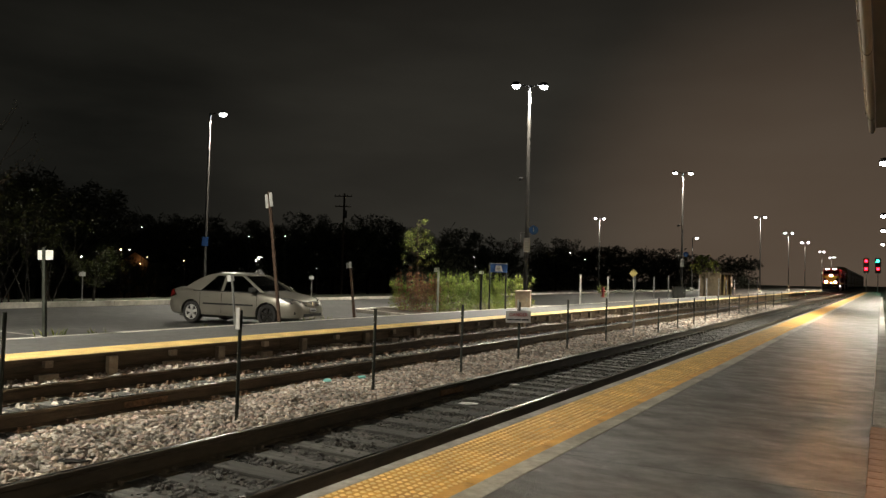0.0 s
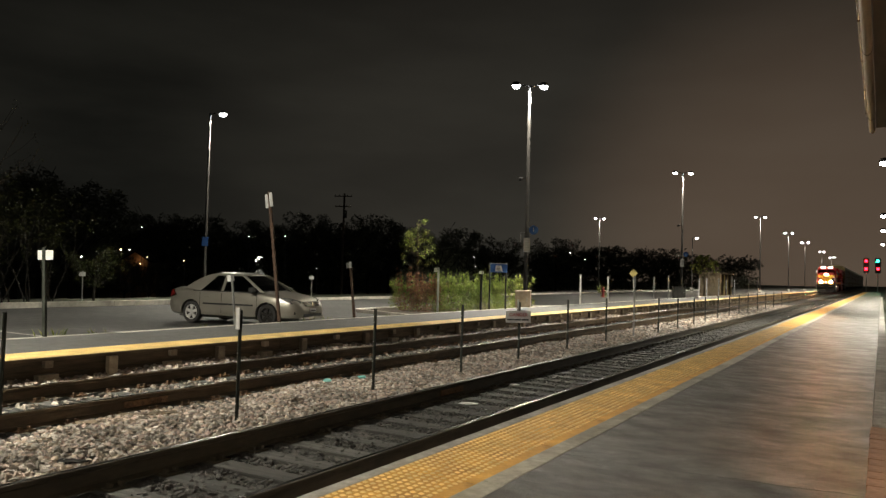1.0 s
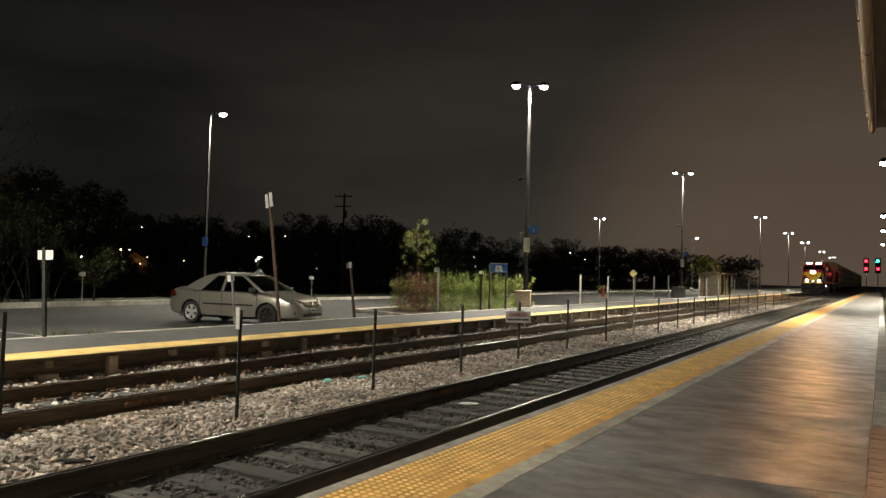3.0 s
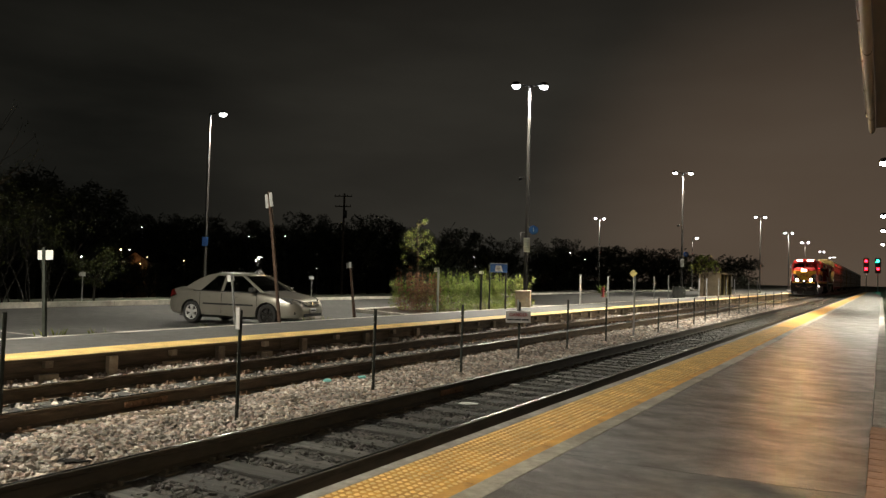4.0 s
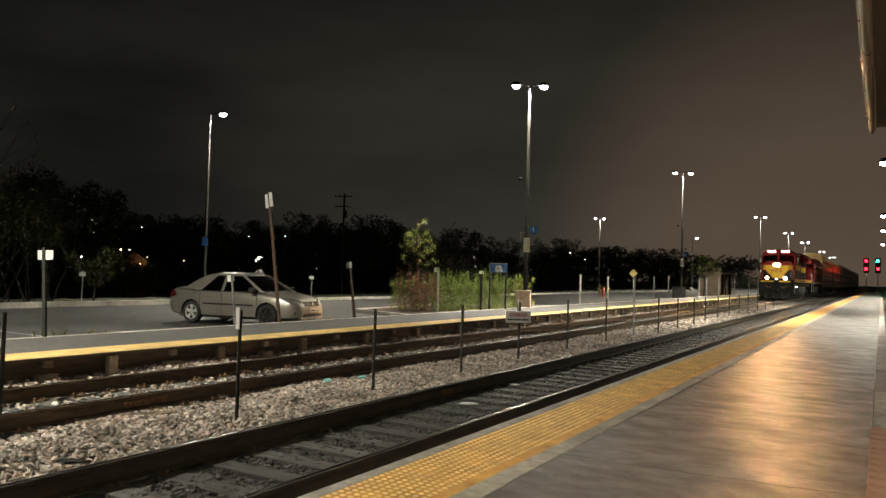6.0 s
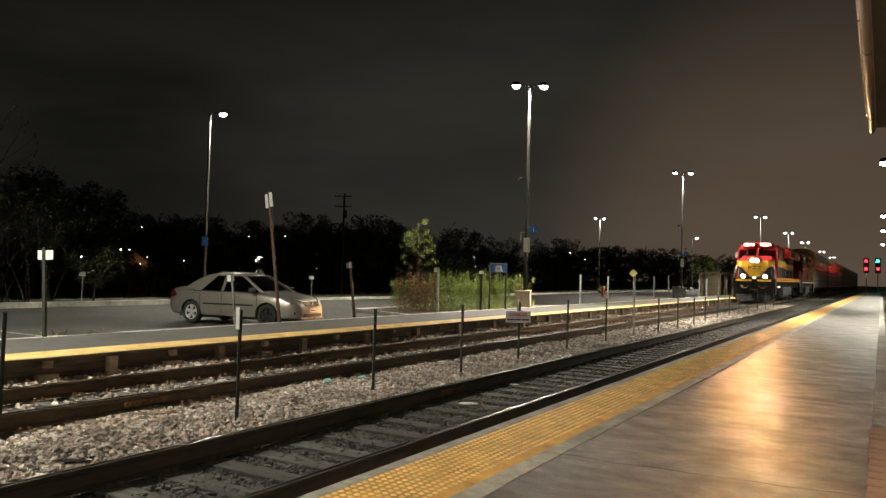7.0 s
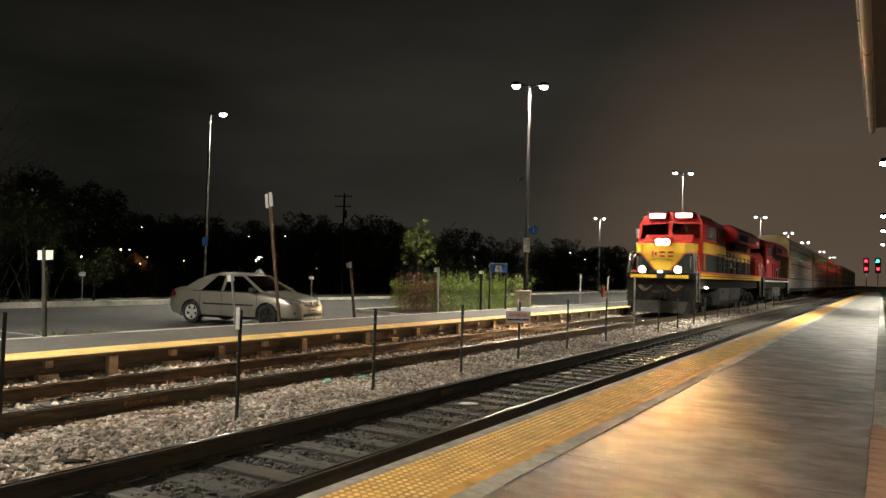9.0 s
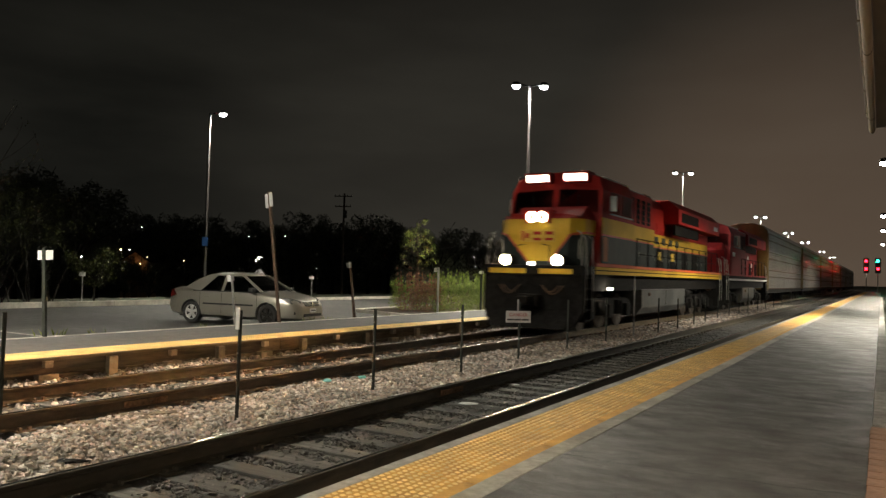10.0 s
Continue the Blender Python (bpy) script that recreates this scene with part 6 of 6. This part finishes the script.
# painted bay lines in the car park
bl = boxed("bay_line", "concrete", None, -18.6, -13.4, 9.155, 9.245, Z_LOT - 0.02, Z_LOT + 0.004)
tagged(bl, "worn white bay marking on asphalt", "marking", "bay lines", "structure")


# ---- loose boards and rail joints ----
def plank(x, y, turn, ln):
    p = thing("plank", pose(x, y, -0.165, 2, 0, turn), "weathered board half buried in the ballast", "board", "loose boards")
    boxed("board", "timber", p, -ln / 2, ln / 2, -0.075, 0.075, -0.05, 0.012, bevel=0.006)


plank(-7.18, 5.05, 62, 0.75)
plank(-7.22, 5.52, 58, 0.62)
plank(-7.10, 8.15, 75, 0.5)


def rail_joint(x, y, side):
    j = thing("joint_bar", pose(x, y, -0.09), "rusty bolted joint bar on the rail", "joint bar", "rail joints")
    boxed("bar", "rust", j, side * 0.012, side * 0.034, -0.30, 0.30, -0.045, 0.03, bevel=0.004)
    for k in range(4):
        tubed("bolt", "rust", j, (side * 0.034, -0.21 + 0.14 * k, -0.01), (side * 0.056, -0.21 + 0.14 * k, -0.01), 0.018, seg=6)


rail_joint(FAR_X + 0.753, 5.76, 1)
rail_joint(FAR_X - 0.753, 10.4, 1)
rail_joint(NEAR_X - 0.753, 8.9, 1)
# ---- plants ----
def leaf_mesh(name, clusters, per, size, seed, flat=0.0):
    """Small pointed leaves round cluster centres; clusters: x, y, z, rx, ry, rz."""
    g = np.random.default_rng(seed)
    c = np.repeat(np.asarray(clusters, float), per, axis=0)
    n = len(c)
    d = g.normal(size=(n, 3))
    d /= np.linalg.norm(d, axis=1)[:, None]
    p = c[:, :3] + d * (g.uniform(0.25, 1.0, (n, 1)) ** 0.5) * c[:, 3:6]
    u = g.normal(size=(n, 3)) * np.array([1, 1, 0.7])
    u /= np.linalg.norm(u, axis=1)[:, None]
    w = np.cross(u, g.normal(size=(n, 3)))
    w /= np.linalg.norm(w, axis=1)[:, None]
    s = size * g.uniform(0.55, 1.35, (n, 1))
    nrm = np.cross(u, w)
    v = np.stack([p - u * s, p + w * s * 0.42 + nrm * s * 0.12, p + u * s, p - w * s * 0.42 + nrm * s * 0.12], 1).reshape(-1, 3)
    f = np.arange(n * 4).reshape(-1, 4)
    me = bpy.data.meshes.new(name)
    me.from_pydata(v.tolist(), [], f.tolist())
    me.update()
    return me


def branch(bm, p, d, length, r, depth, rnd, tips, spread=0.5):
    """A limb that bends and forks."""
    p, d = Vector(p), Vector(d).normalized()
    for k in range(3):
        q = p + d * length / 3
        tube(bm, p, q, r * (1 - k * 0.2), r * (0.8 - k * 0.2), 6, caps=False)
        p = q
        d = (d + Vector((rnd.uniform(-1, 1), rnd.uniform(-1, 1), rnd.uniform(-0.3, 0.7))) * 0.16).normalized()
        if depth and k:
            for _ in range(2 if k == 2 else 1):
                e = (d + Vector((rnd.uniform(-1, 1), rnd.uniform(-1, 1), rnd.uniform(-0.2, 0.6))) * spread).normalized()
                branch(bm, p, e, length * rnd.uniform(0.5, 0.75), r * 0.5, depth - 1, rnd, tips, spread)
    tips.append(p)


def shrub(x, y, h, r, mt, seed, label, per=70, size=0.028, spikes=7):
    rnd = random.Random(seed)
    s = thing("shrub", pose(x, y, Z_LOT), label, "shrub", "island shrubs")
    bm, tips = bmesh.new(), []
    for k in range(7):
        a = rnd.uniform(0, math.tau)
        branch(bm, (rnd.uniform(-.2, .2) * r, rnd.uniform(-.2, .2) * r, -0.03), (math.cos(a) * r * .7, math.sin(a) * r * .7, h * .9), h * rnd.uniform(.42, .62), .012, 1, rnd, tips, .6)
    part("stem", bm, "bark", s)
    cl = [(t.x, t.y, t.z, .10, .10, .14) for t in tips]
    for k in range(int(22 * r * h)):
        a, q = rnd.uniform(0, math.tau), rnd.uniform(0, 1) ** .5 * r
        cl.append((q * math.cos(a), q * math.sin(a), rnd.uniform(.06, .60) * h * (1 - .3 * (q / r) ** 2), .17, .17, .20))
    for k in range(spikes):
        a, q = rnd.uniform(0, math.tau), rnd.uniform(0, .8) * r
        top = rnd.uniform(.055, .10)
        for j in range(5):
            cl.append((q * math.cos(a) * (1 + .05 * j), q * math.sin(a) * (1 + .05 * j), h * (.56 + top * 1.25 * j), .062 - .009 * j, .062 - .009 * j, .07))
    part("foliage", leaf_mesh("foliage", cl, per, size, seed), mt, s)
    return s


def island():
    i = thing("planting_island", None, "kerbed planting island with mulch in the car park", "planter", kind="structure")
    o = [(-17.7, 22.9), (-14.2, 21.6), (-13.35, 22.6), (-13.3, 33.2), (-14.2, 34.4), (-17.2, 33.6), (-18.2, 28.5)]
    bm = bmesh.new()
    slab(bm, [(-15.7 + (a + 15.7) * .95, 28 + (b - 28) * .97) for a, b in o], "z", -0.04, Z_LOT + 0.11)
    part("mulch", bm, "soil", i)
    for (a, b), (c, d) in zip(o, o[1:] + o[:1]):
        v = Vector((c - a, d - b, 0))
        n = Vector((v.y, -v.x, 0)).normalized() * 0.15
        bm = bmesh.new()
        slab(bm, [(a, b), (c, d), (c + n.x, d + n.y), (a + n.x, b + n.y)], "z", -0.04, Z_LOT + 0.14, 0.015)
        part("kerb_stone", bm, "kerb", i)


island()
GREEN, RED = "bushy green shrub on the planting island", "reddish brown shrub on the planting island"
for k, (x, y, h, r, mt) in enumerate(((-16.7, 24.6, 1.45, .65, "leaf"), (-16.2, 24.6, 1.2, .6, "leaf"), (-15.6, 23.6, 1.7, .62, "leaf_red"), (-15.0, 24.0, 1.5, .7, "leaf_red"), (-15.2, 25.2, 1.75, .8, "leaf"), (-14.3, 24.6, 1.55, .75, "leaf"),
                                      (-14.7, 26.3, 1.7, .85, "leaf"), (-14.0, 26.2, 1.35, .7, "leaf"), (-14.6, 27.8, 1.8, .8, "leaf"), (-14.0, 27.6, 1.4, .65, "leaf"), (-14.5, 29.2, 1.6, .75, "leaf"), (-15.6, 28.0, 1.5, .9, "leaf"), (-16.2, 26.0, 1.4, .9, "leaf"))):
    shrub(x, y, h, r, mt, 40 + k, RED if mt == "leaf_red" else GREEN)
shrub(-14.35, 31.0, 1.55, .62, "leaf_tree", 60, "bright yellow-green shrub beside the lamp pole", size=0.06, per=44)
shrub(-20.4, 60.2, 1.0, .5, "leaf_tree", 61, "small rounded green shrub behind the hydrant")


def young_tree(name, x, y, h, crown, seed, label, mt="leaf_tree", per=40, size=0.06):
    rnd = random.Random(seed)
    t = thing(name, pose(x, y, Z_LOT), label, "tree")
    bm, tips = bmesh.new(), []
    tube(bm, (0, 0, -0.05), (0.02, 0, h * .42), .05, .036, 8)
    tube(bm, (0.02, 0, h * .42), (-.05, .02, h * .97), .036, .008, 8)
    for k in range(24):
        f = rnd.uniform(.40, .93)
        a = k * 2.4 + rnd.uniform(-.4, .4)
        ln = crown * (1.15 - f) * 1.0 + .10
        branch(bm, (0.02 - .07 * (f - .42), 0, h * f), (math.cos(a), math.sin(a), rnd.uniform(.35, .8)), ln, .011, 1, rnd, tips, .7)
    part("trunk", bm, "bark", t)
    cl = [(q.x, q.y, q.z, .11, .11, .10) for q in tips] + [(-.05, .02, h * (.88 + .03 * k), .06, .06, .07) for k in range(4)]
    part("crown", leaf_mesh("crown", cl, per, size, seed), mt, t)
    return t


young_tree("young_tree", -17.0, 26.15, 3.95, 0.74, 71, "slender young tree with pale green spring leaves", per=14, size=.038)
young_tree("young_tree", -15.2, 76.0, 3.9, 1.6, 72, "small tree in new leaf near the shelter", per=26, size=0.09)


def bare_sapling(x, y, h, seed):
    rnd = random.Random(seed)
    t = thing("sapling", pose(x, y, 0), "thin bare sapling beyond the kerb", "tree", "saplings")
    bm, tips = bmesh.new(), []
    for k in range(3):
        branch(bm, (rnd.uniform(-.2, .2), rnd.uniform(-.2, .2), -.05), (rnd.uniform(-.35, .35), rnd.uniform(-.35, .35), 1), h * rnd.uniform(.6, 1), .03, 2, rnd, tips, .5)
    part("branch", bm, "twig", t)
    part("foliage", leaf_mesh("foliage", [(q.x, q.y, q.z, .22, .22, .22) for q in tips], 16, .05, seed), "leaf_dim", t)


for k, (x, y, h) in enumerate(((-28.9, 15.0, 3.2), (-28.6, 16.2, 2.3), (-28.3, 17.0, 2.2), (-29.4, 15.7, 2.6), (-29.6, 14.6, 4.0))):
    bare_sapling(x, y, h, 80 + k)


def bare_tree():
    rnd = random.Random(91)
    t = thing("tree", pose(-31.2, 13.6, -.1), "tall half-bare tree with sparse new leaves", "tree")
    bm, tips = bmesh.new(), []
    tube(bm, (0, 0, -.1), (.1, .1, 3.0), .12, .08, 8)
    for k in range(9):
        a = k * 2.4
        branch(bm, (.1, .1, 1.6 + .17 * k), (math.cos(a), math.sin(a), 1.3), 3.0, .045, 2, rnd, tips, .6)
    part("trunk", bm, "bark", t)
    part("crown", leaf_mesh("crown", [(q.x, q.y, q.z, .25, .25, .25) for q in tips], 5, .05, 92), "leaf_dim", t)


bare_tree()


def wood_tree(x, y, h, seed, mt="leaf_dark", spread=0.42, near=False):
    h -= ground_z(x)
    rnd = random.Random(seed)
    t = thing("tree", pose(x, y, ground_z(x)), "bushy green tree just beyond the kerb" if near else "tall dark tree in the wood at night", "tree", "wood trees")
    bm, tips = bmesh.new(), []
    tube(bm, (0, 0, -.1), (0, 0, h * .45), h * .026, h * .017, 8)
    r = h * spread
    for k in range(9):
        a = k * 2.4 + rnd.uniform(-.3, .3)
        branch(bm, (0, 0, h * rnd.uniform(.22, .48)), (math.cos(a), math.sin(a), rnd.uniform(.5, 1.6)), h * rnd.uniform(.34, .5), h * .011, 1, rnd, tips, .6)
    part("trunk", bm, "twig", t)
    cl = [(q.x, q.y, min(q.z, h * .95), h * .09, h * .09, h * .075) for q in tips]
    for k in range(46):
        a, e, q = rnd.uniform(0, math.tau), rnd.uniform(-.9, 1), rnd.uniform(.45, 1.0)
        lump = 1 + .25 * math.sin(3 * a + seed) + .15 * math.sin(5 * e + seed)
        cl.append((q * r * lump * math.cos(a) * math.cos(e), q * r * lump * math.sin(a) * math.cos(e), h * (.55 + .40 * q * math.sin(e)), h * .08, h * .08, h * .065))
    part("crown", leaf_mesh("crown", cl, 34 if near else 90, h * (.018 if near else .0165), seed), mt, t)


WOOD = ((-46.1, 24.0, 7.2), (-52.7, 28.7, 7.8), (-57.2, 33.0, 8.0), (-44.1, 27.5, 6.2), (-50.0, 33.2, 5.6), (-67.1, 47.1, 6.1), (-76.3, 56.6, 7.0), (-69.4, 54.1, 7.2), (-53.9, 44.7, 6.1), (-61.8, 53.9, 6.5),
        (-70.0, 64.2, 6.9), (-63.4, 61.1, 7.0), (-49.0, 50.0, 5.8), (-55.6, 60.3, 6.7), (-62.3, 71.7, 7.0), (-56.1, 67.8, 8.0), (-43.3, 55.0, 7.1), (-49.2, 65.6, 7.2), (-54.9, 77.6, 7.3), (-48.6, 73.4, 6.7), (-37.0, 59.4, 5.9),
        (-41.5, 70.7, 6.2), (-45.5, 83.4, 6.1), (-39.7, 78.5, 5.9), (-35.9, 87.9, 6.4), (-47.7, 126.3, 7.3), (-39.0, 113.5, 6.3), (-39.2, 129.2, 7.2), (-29.8, 116.2, 6.3))
for k, (x, y, h) in enumerate(WOOD):
    wood_tree(x * 1.7, y * 1.7, 1.5 + (h - 1.5) * 1.7, 100 + k)
wood_tree(-75.0, 53.4, 2.6, 153)
wood_tree(-73.0, 55.2, 1.9, 154)
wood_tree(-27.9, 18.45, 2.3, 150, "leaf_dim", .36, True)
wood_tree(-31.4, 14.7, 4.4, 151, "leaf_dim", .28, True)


def far_woods():
    g = np.random.default_rng(12)
    cl = []
    for k in range(1300):
        t = g.uniform(0, 1)
        a = math.radians(66 - 58 * t)
        dist = g.uniform(150, 200) + 60 * t
        cl.append((-dist * math.sin(a), dist * math.cos(a), -3.0 + g.uniform(0, 1) * (10.2 + 1.6 * math.sin(9 * t)), 3.6, 3.6, 1.9))
    ob = part("far_woods", leaf_mesh("far_woods", cl, 60, 0.5, 13), "leaf_dark")
    tagged(ob, "dark distant woodland under the night sky", "woods", kind="stuff")


far_woods()


def grass_tufts():
    ZW = 0.08
    g = np.random.default_rng(7)
    verts, faces = [], []
    for cx, cy, n in ((-13.1, 7.9, 24), (-13.05, 6.6, 30), (-13.1, 8.7, 14), (-13.05, 11.4, 8), (-13.1, 14.9, 12), (-13.05, 15.6, 10), (-13.1, 6.0, 24), (-13.2, 18.5, 8)):
        for _ in range(n):
            x, y = cx + .06 + g.normal() * .03, cy + g.normal() * .14
            h, a, l = g.uniform(.08, .30), g.uniform(0, math.tau), g.uniform(.03, .14)
            b = len(verts)
            u, w = math.cos(a), math.sin(a)
            verts += [(x - w * .006, y + u * .006, ZW), (x + w * .006, y - u * .006, ZW), (x + u * l * .4, y + w * l * .4, ZW + h * .65), (x + u * l, y + w * l, ZW + h)]
            faces += [(b, b + 1, b + 2), (b, b + 2, b + 3), (b + 1, b + 3, b + 2)]
    tagged(many("weeds", verts, faces, "leaf_tree"), "sparse green weeds along the kerb", "grass", kind="stuff")


grass_tufts()


def hedge():
    g = np.random.default_rng(21)
    cl = [(g.uniform(.16, .6), g.uniform(10.5, 46), g.uniform(.1, .82), .09, .14, .10) for _ in range(700)]
    h = thing("hedge", None, "dark clipped hedge beside the platform", "hedge")
    part("foliage", leaf_mesh("foliage", cl, 16, .035, 22), "leaf_dark", h)
    bm = bmesh.new()
    for k in range(36):
        tube(bm, (.38, 10.6 + k, -.12), (.38 + .05 * math.sin(k), 10.6 + k, .7), .012, .006, 5)
    tagged(part("stems", bm, "bark", h), kind="stuff")


hedge()


# ---- distant houses, lights and the utility pole ----
def utility_pole():
    p = thing("utility_pole", pose(-56.5, 70.0, 3.0), "dark wooden utility pole with two cross-arms", "utility pole")
    tubed("pole", "bark", p, (0, 0, -6.2), (0.05, 0, 8.1), .17, .12)
    for z, w in ((7.75, 1.1), (6.5, 1.0)):
        arm = boxed("cross_arm", "bark", p, -w, w, -.06, .06, z - .06, z + .06, bevel=.01)
        arm.matrix_basis = pose(0, -.16, 0, 0, 0, 25)
        for k in (-1, -.5, .5, 1):
            bm = bmesh.new()
            tube(bm, (k * w * .92, 0, z + .06), (k * w * .92, 0, z + .22), .045, .03, 8)
            part("insulator", bm, "galv", arm)
    for z in (6.0,):
        tubed("transformer", "tank", p, (.32, -.1, z - .9), (.32, -.1, z), .22)


utility_pole()


def house():
    h = thing("house", pose(-80.5, 58.6, -3.1, 0, 0, 40), "small brown gabled house lit by a porch lamp", "house")
    bm = bmesh.new()
    slab(bm, [(-1.6, 0), (1.6, 0), (1.6, 5.3), (0, 6.4), (-1.6, 5.3)], "y", 0, 5)
    part("wall", bm, "housewall", h)
    for s in (-1, 1):
        bm = bmesh.new()
        slab(bm, [(s * 1.9, 5.15), (0, 6.45), (0, 6.6), (s * 1.9, 5.3)], "y", -.25, 5.2)
        part("roof", bm, "underframe", h)
    boxed("door", "timber", h, -.3, .5, -.05, -.003, 0, 1.7, bevel=.01)
    w = boxed("window", "carglass", h, -1.2, -.6, -.03, -.003, 4.3, 5.0)
    boxed("window_frame", "signwhite", w, -1.25, -.55, -.028, -.0035, 5.0, 5.06)
    boxed("porch_lamp", "house_light", h, .62, .74, -.16, -.04, 4.9, 5.05, bevel=.02)
    lamp("porch_light", look((.7, -1.0, 5.6), (0, 0, 4.6)), 3.5, (1.0, .50, .18), .15, h)


house()


def yard_light(x, y, z, r, mt):
    z0 = ground_z(x)
    z -= z0 + .1
    l = thing("yard_light", pose(x, y, z0), "small distant lamp on a thin post", "lamp", "distant lights")
    tubed("post", "carblack", l, (0, .1, -.05), (0, .1, z + .1), .02, seg=6)
    bm = bmesh.new()
    bmesh.ops.create_icosphere(bm, subdivisions=1, radius=r)
    o = part("bulb", bm, mt, l)
    o.location = (0, 0, z + .1)
    boxed("bracket", "post", l, -.02, .02, 0, .12, z + .1 + r * .9, z + .14 + r * .9)


for x, y, z, r, mt in ((-40.4, 25.8, 2.0, .13, "white_light"), (-38.6, 28.5, 3.9, .05, "white_light"), (-39.3, 27.6, 2.5, .10, "house_light"), (-38.4, 28.8, 2.1, .07, "house_light"), (-34.5, 33.3, 3.6, .045, "white_light"), (-32.9, 34.9, 3.7, .045, "white_light"),
                       (-34.2, 33.7, 2.1, .13, "white_light"), (-33.9, 33.9, 2.3, .05, "white_light"), (-31.4, 36.3, 1.7, .05, "white_light"), (-26.0, 67.2, 3.9, .09, "white_light"), (-24.6, 67.6, 3.3, .06, "white_light"),
                       (-35.8, 62.4, 3.1, .06, "white_light"), (-34.3, 63.3, 2.4, .07, "white_light"), (-34.5, 63.2, 3.3, .06, "white_light"), (-39.0, 28.0, 2.5, .05, "white_light"), (-36.9, 30.3, 1.95, .05, "house_light")):
    yard_light(x * 1.45, y * 1.45, 1.5 + (z - 1.5) * 1.45, r * .62, mt)
for x, y in ((-27.4, 17.6), (-25.9, 29.6)):
    sign_post(x, y, 1.30, [(0, 1.08, .26, .16, "signwhite", 31)], 0, material="galv", width=.025, label="thin post with a small white plate beyond the kerb")


def bundle():
    b = bmesh.new()
    bmesh.ops.create_icosphere(b, subdivisions=3, radius=1)
    for v in b.verts:
        k = 1 + 0.45 * noise.noise(v.co * 1.6) + 0.2 * noise.noise(v.co * 4.5)
        v.co = Vector((v.co.x * .42 * k, v.co.y * .4 * k, v.co.z * .62 * k))
    # made-up bundle stands in for a bright white shape of unknown kind
    t = thing("covered_grill", pose(-48.2, 48.0, .9), "crumpled white bundle standing in for an unidentified bright shape", "tarpaulin")
    part("tarpaulin", b, "litter", t)
    for x in (-.25, .25):
        tubed("leg", "post", t, (x, 0, -4.1), (x, 0, -.3), .03)
    # lamp added only to brighten the bundle
    l = thing("yard_light", pose(-47.4, 47.0, -3.1), "small lamp on a thin post added to brighten the bundle", "lamp", "distant lights")
    tubed("post", "post", l, (0, 0, -.05), (0, 0, 5.6), .03, seg=6)
    boxed("lamp_head", "white_light", l, -.08, .08, -.08, .08, 5.6, 5.72, bevel=.02)
    lamp("yard_lamp", look((0, 0, 5.5), (-.8, 1.0, 4.0)), 14, (1.0, .96, .9), .12, l)


bundle()
motions()
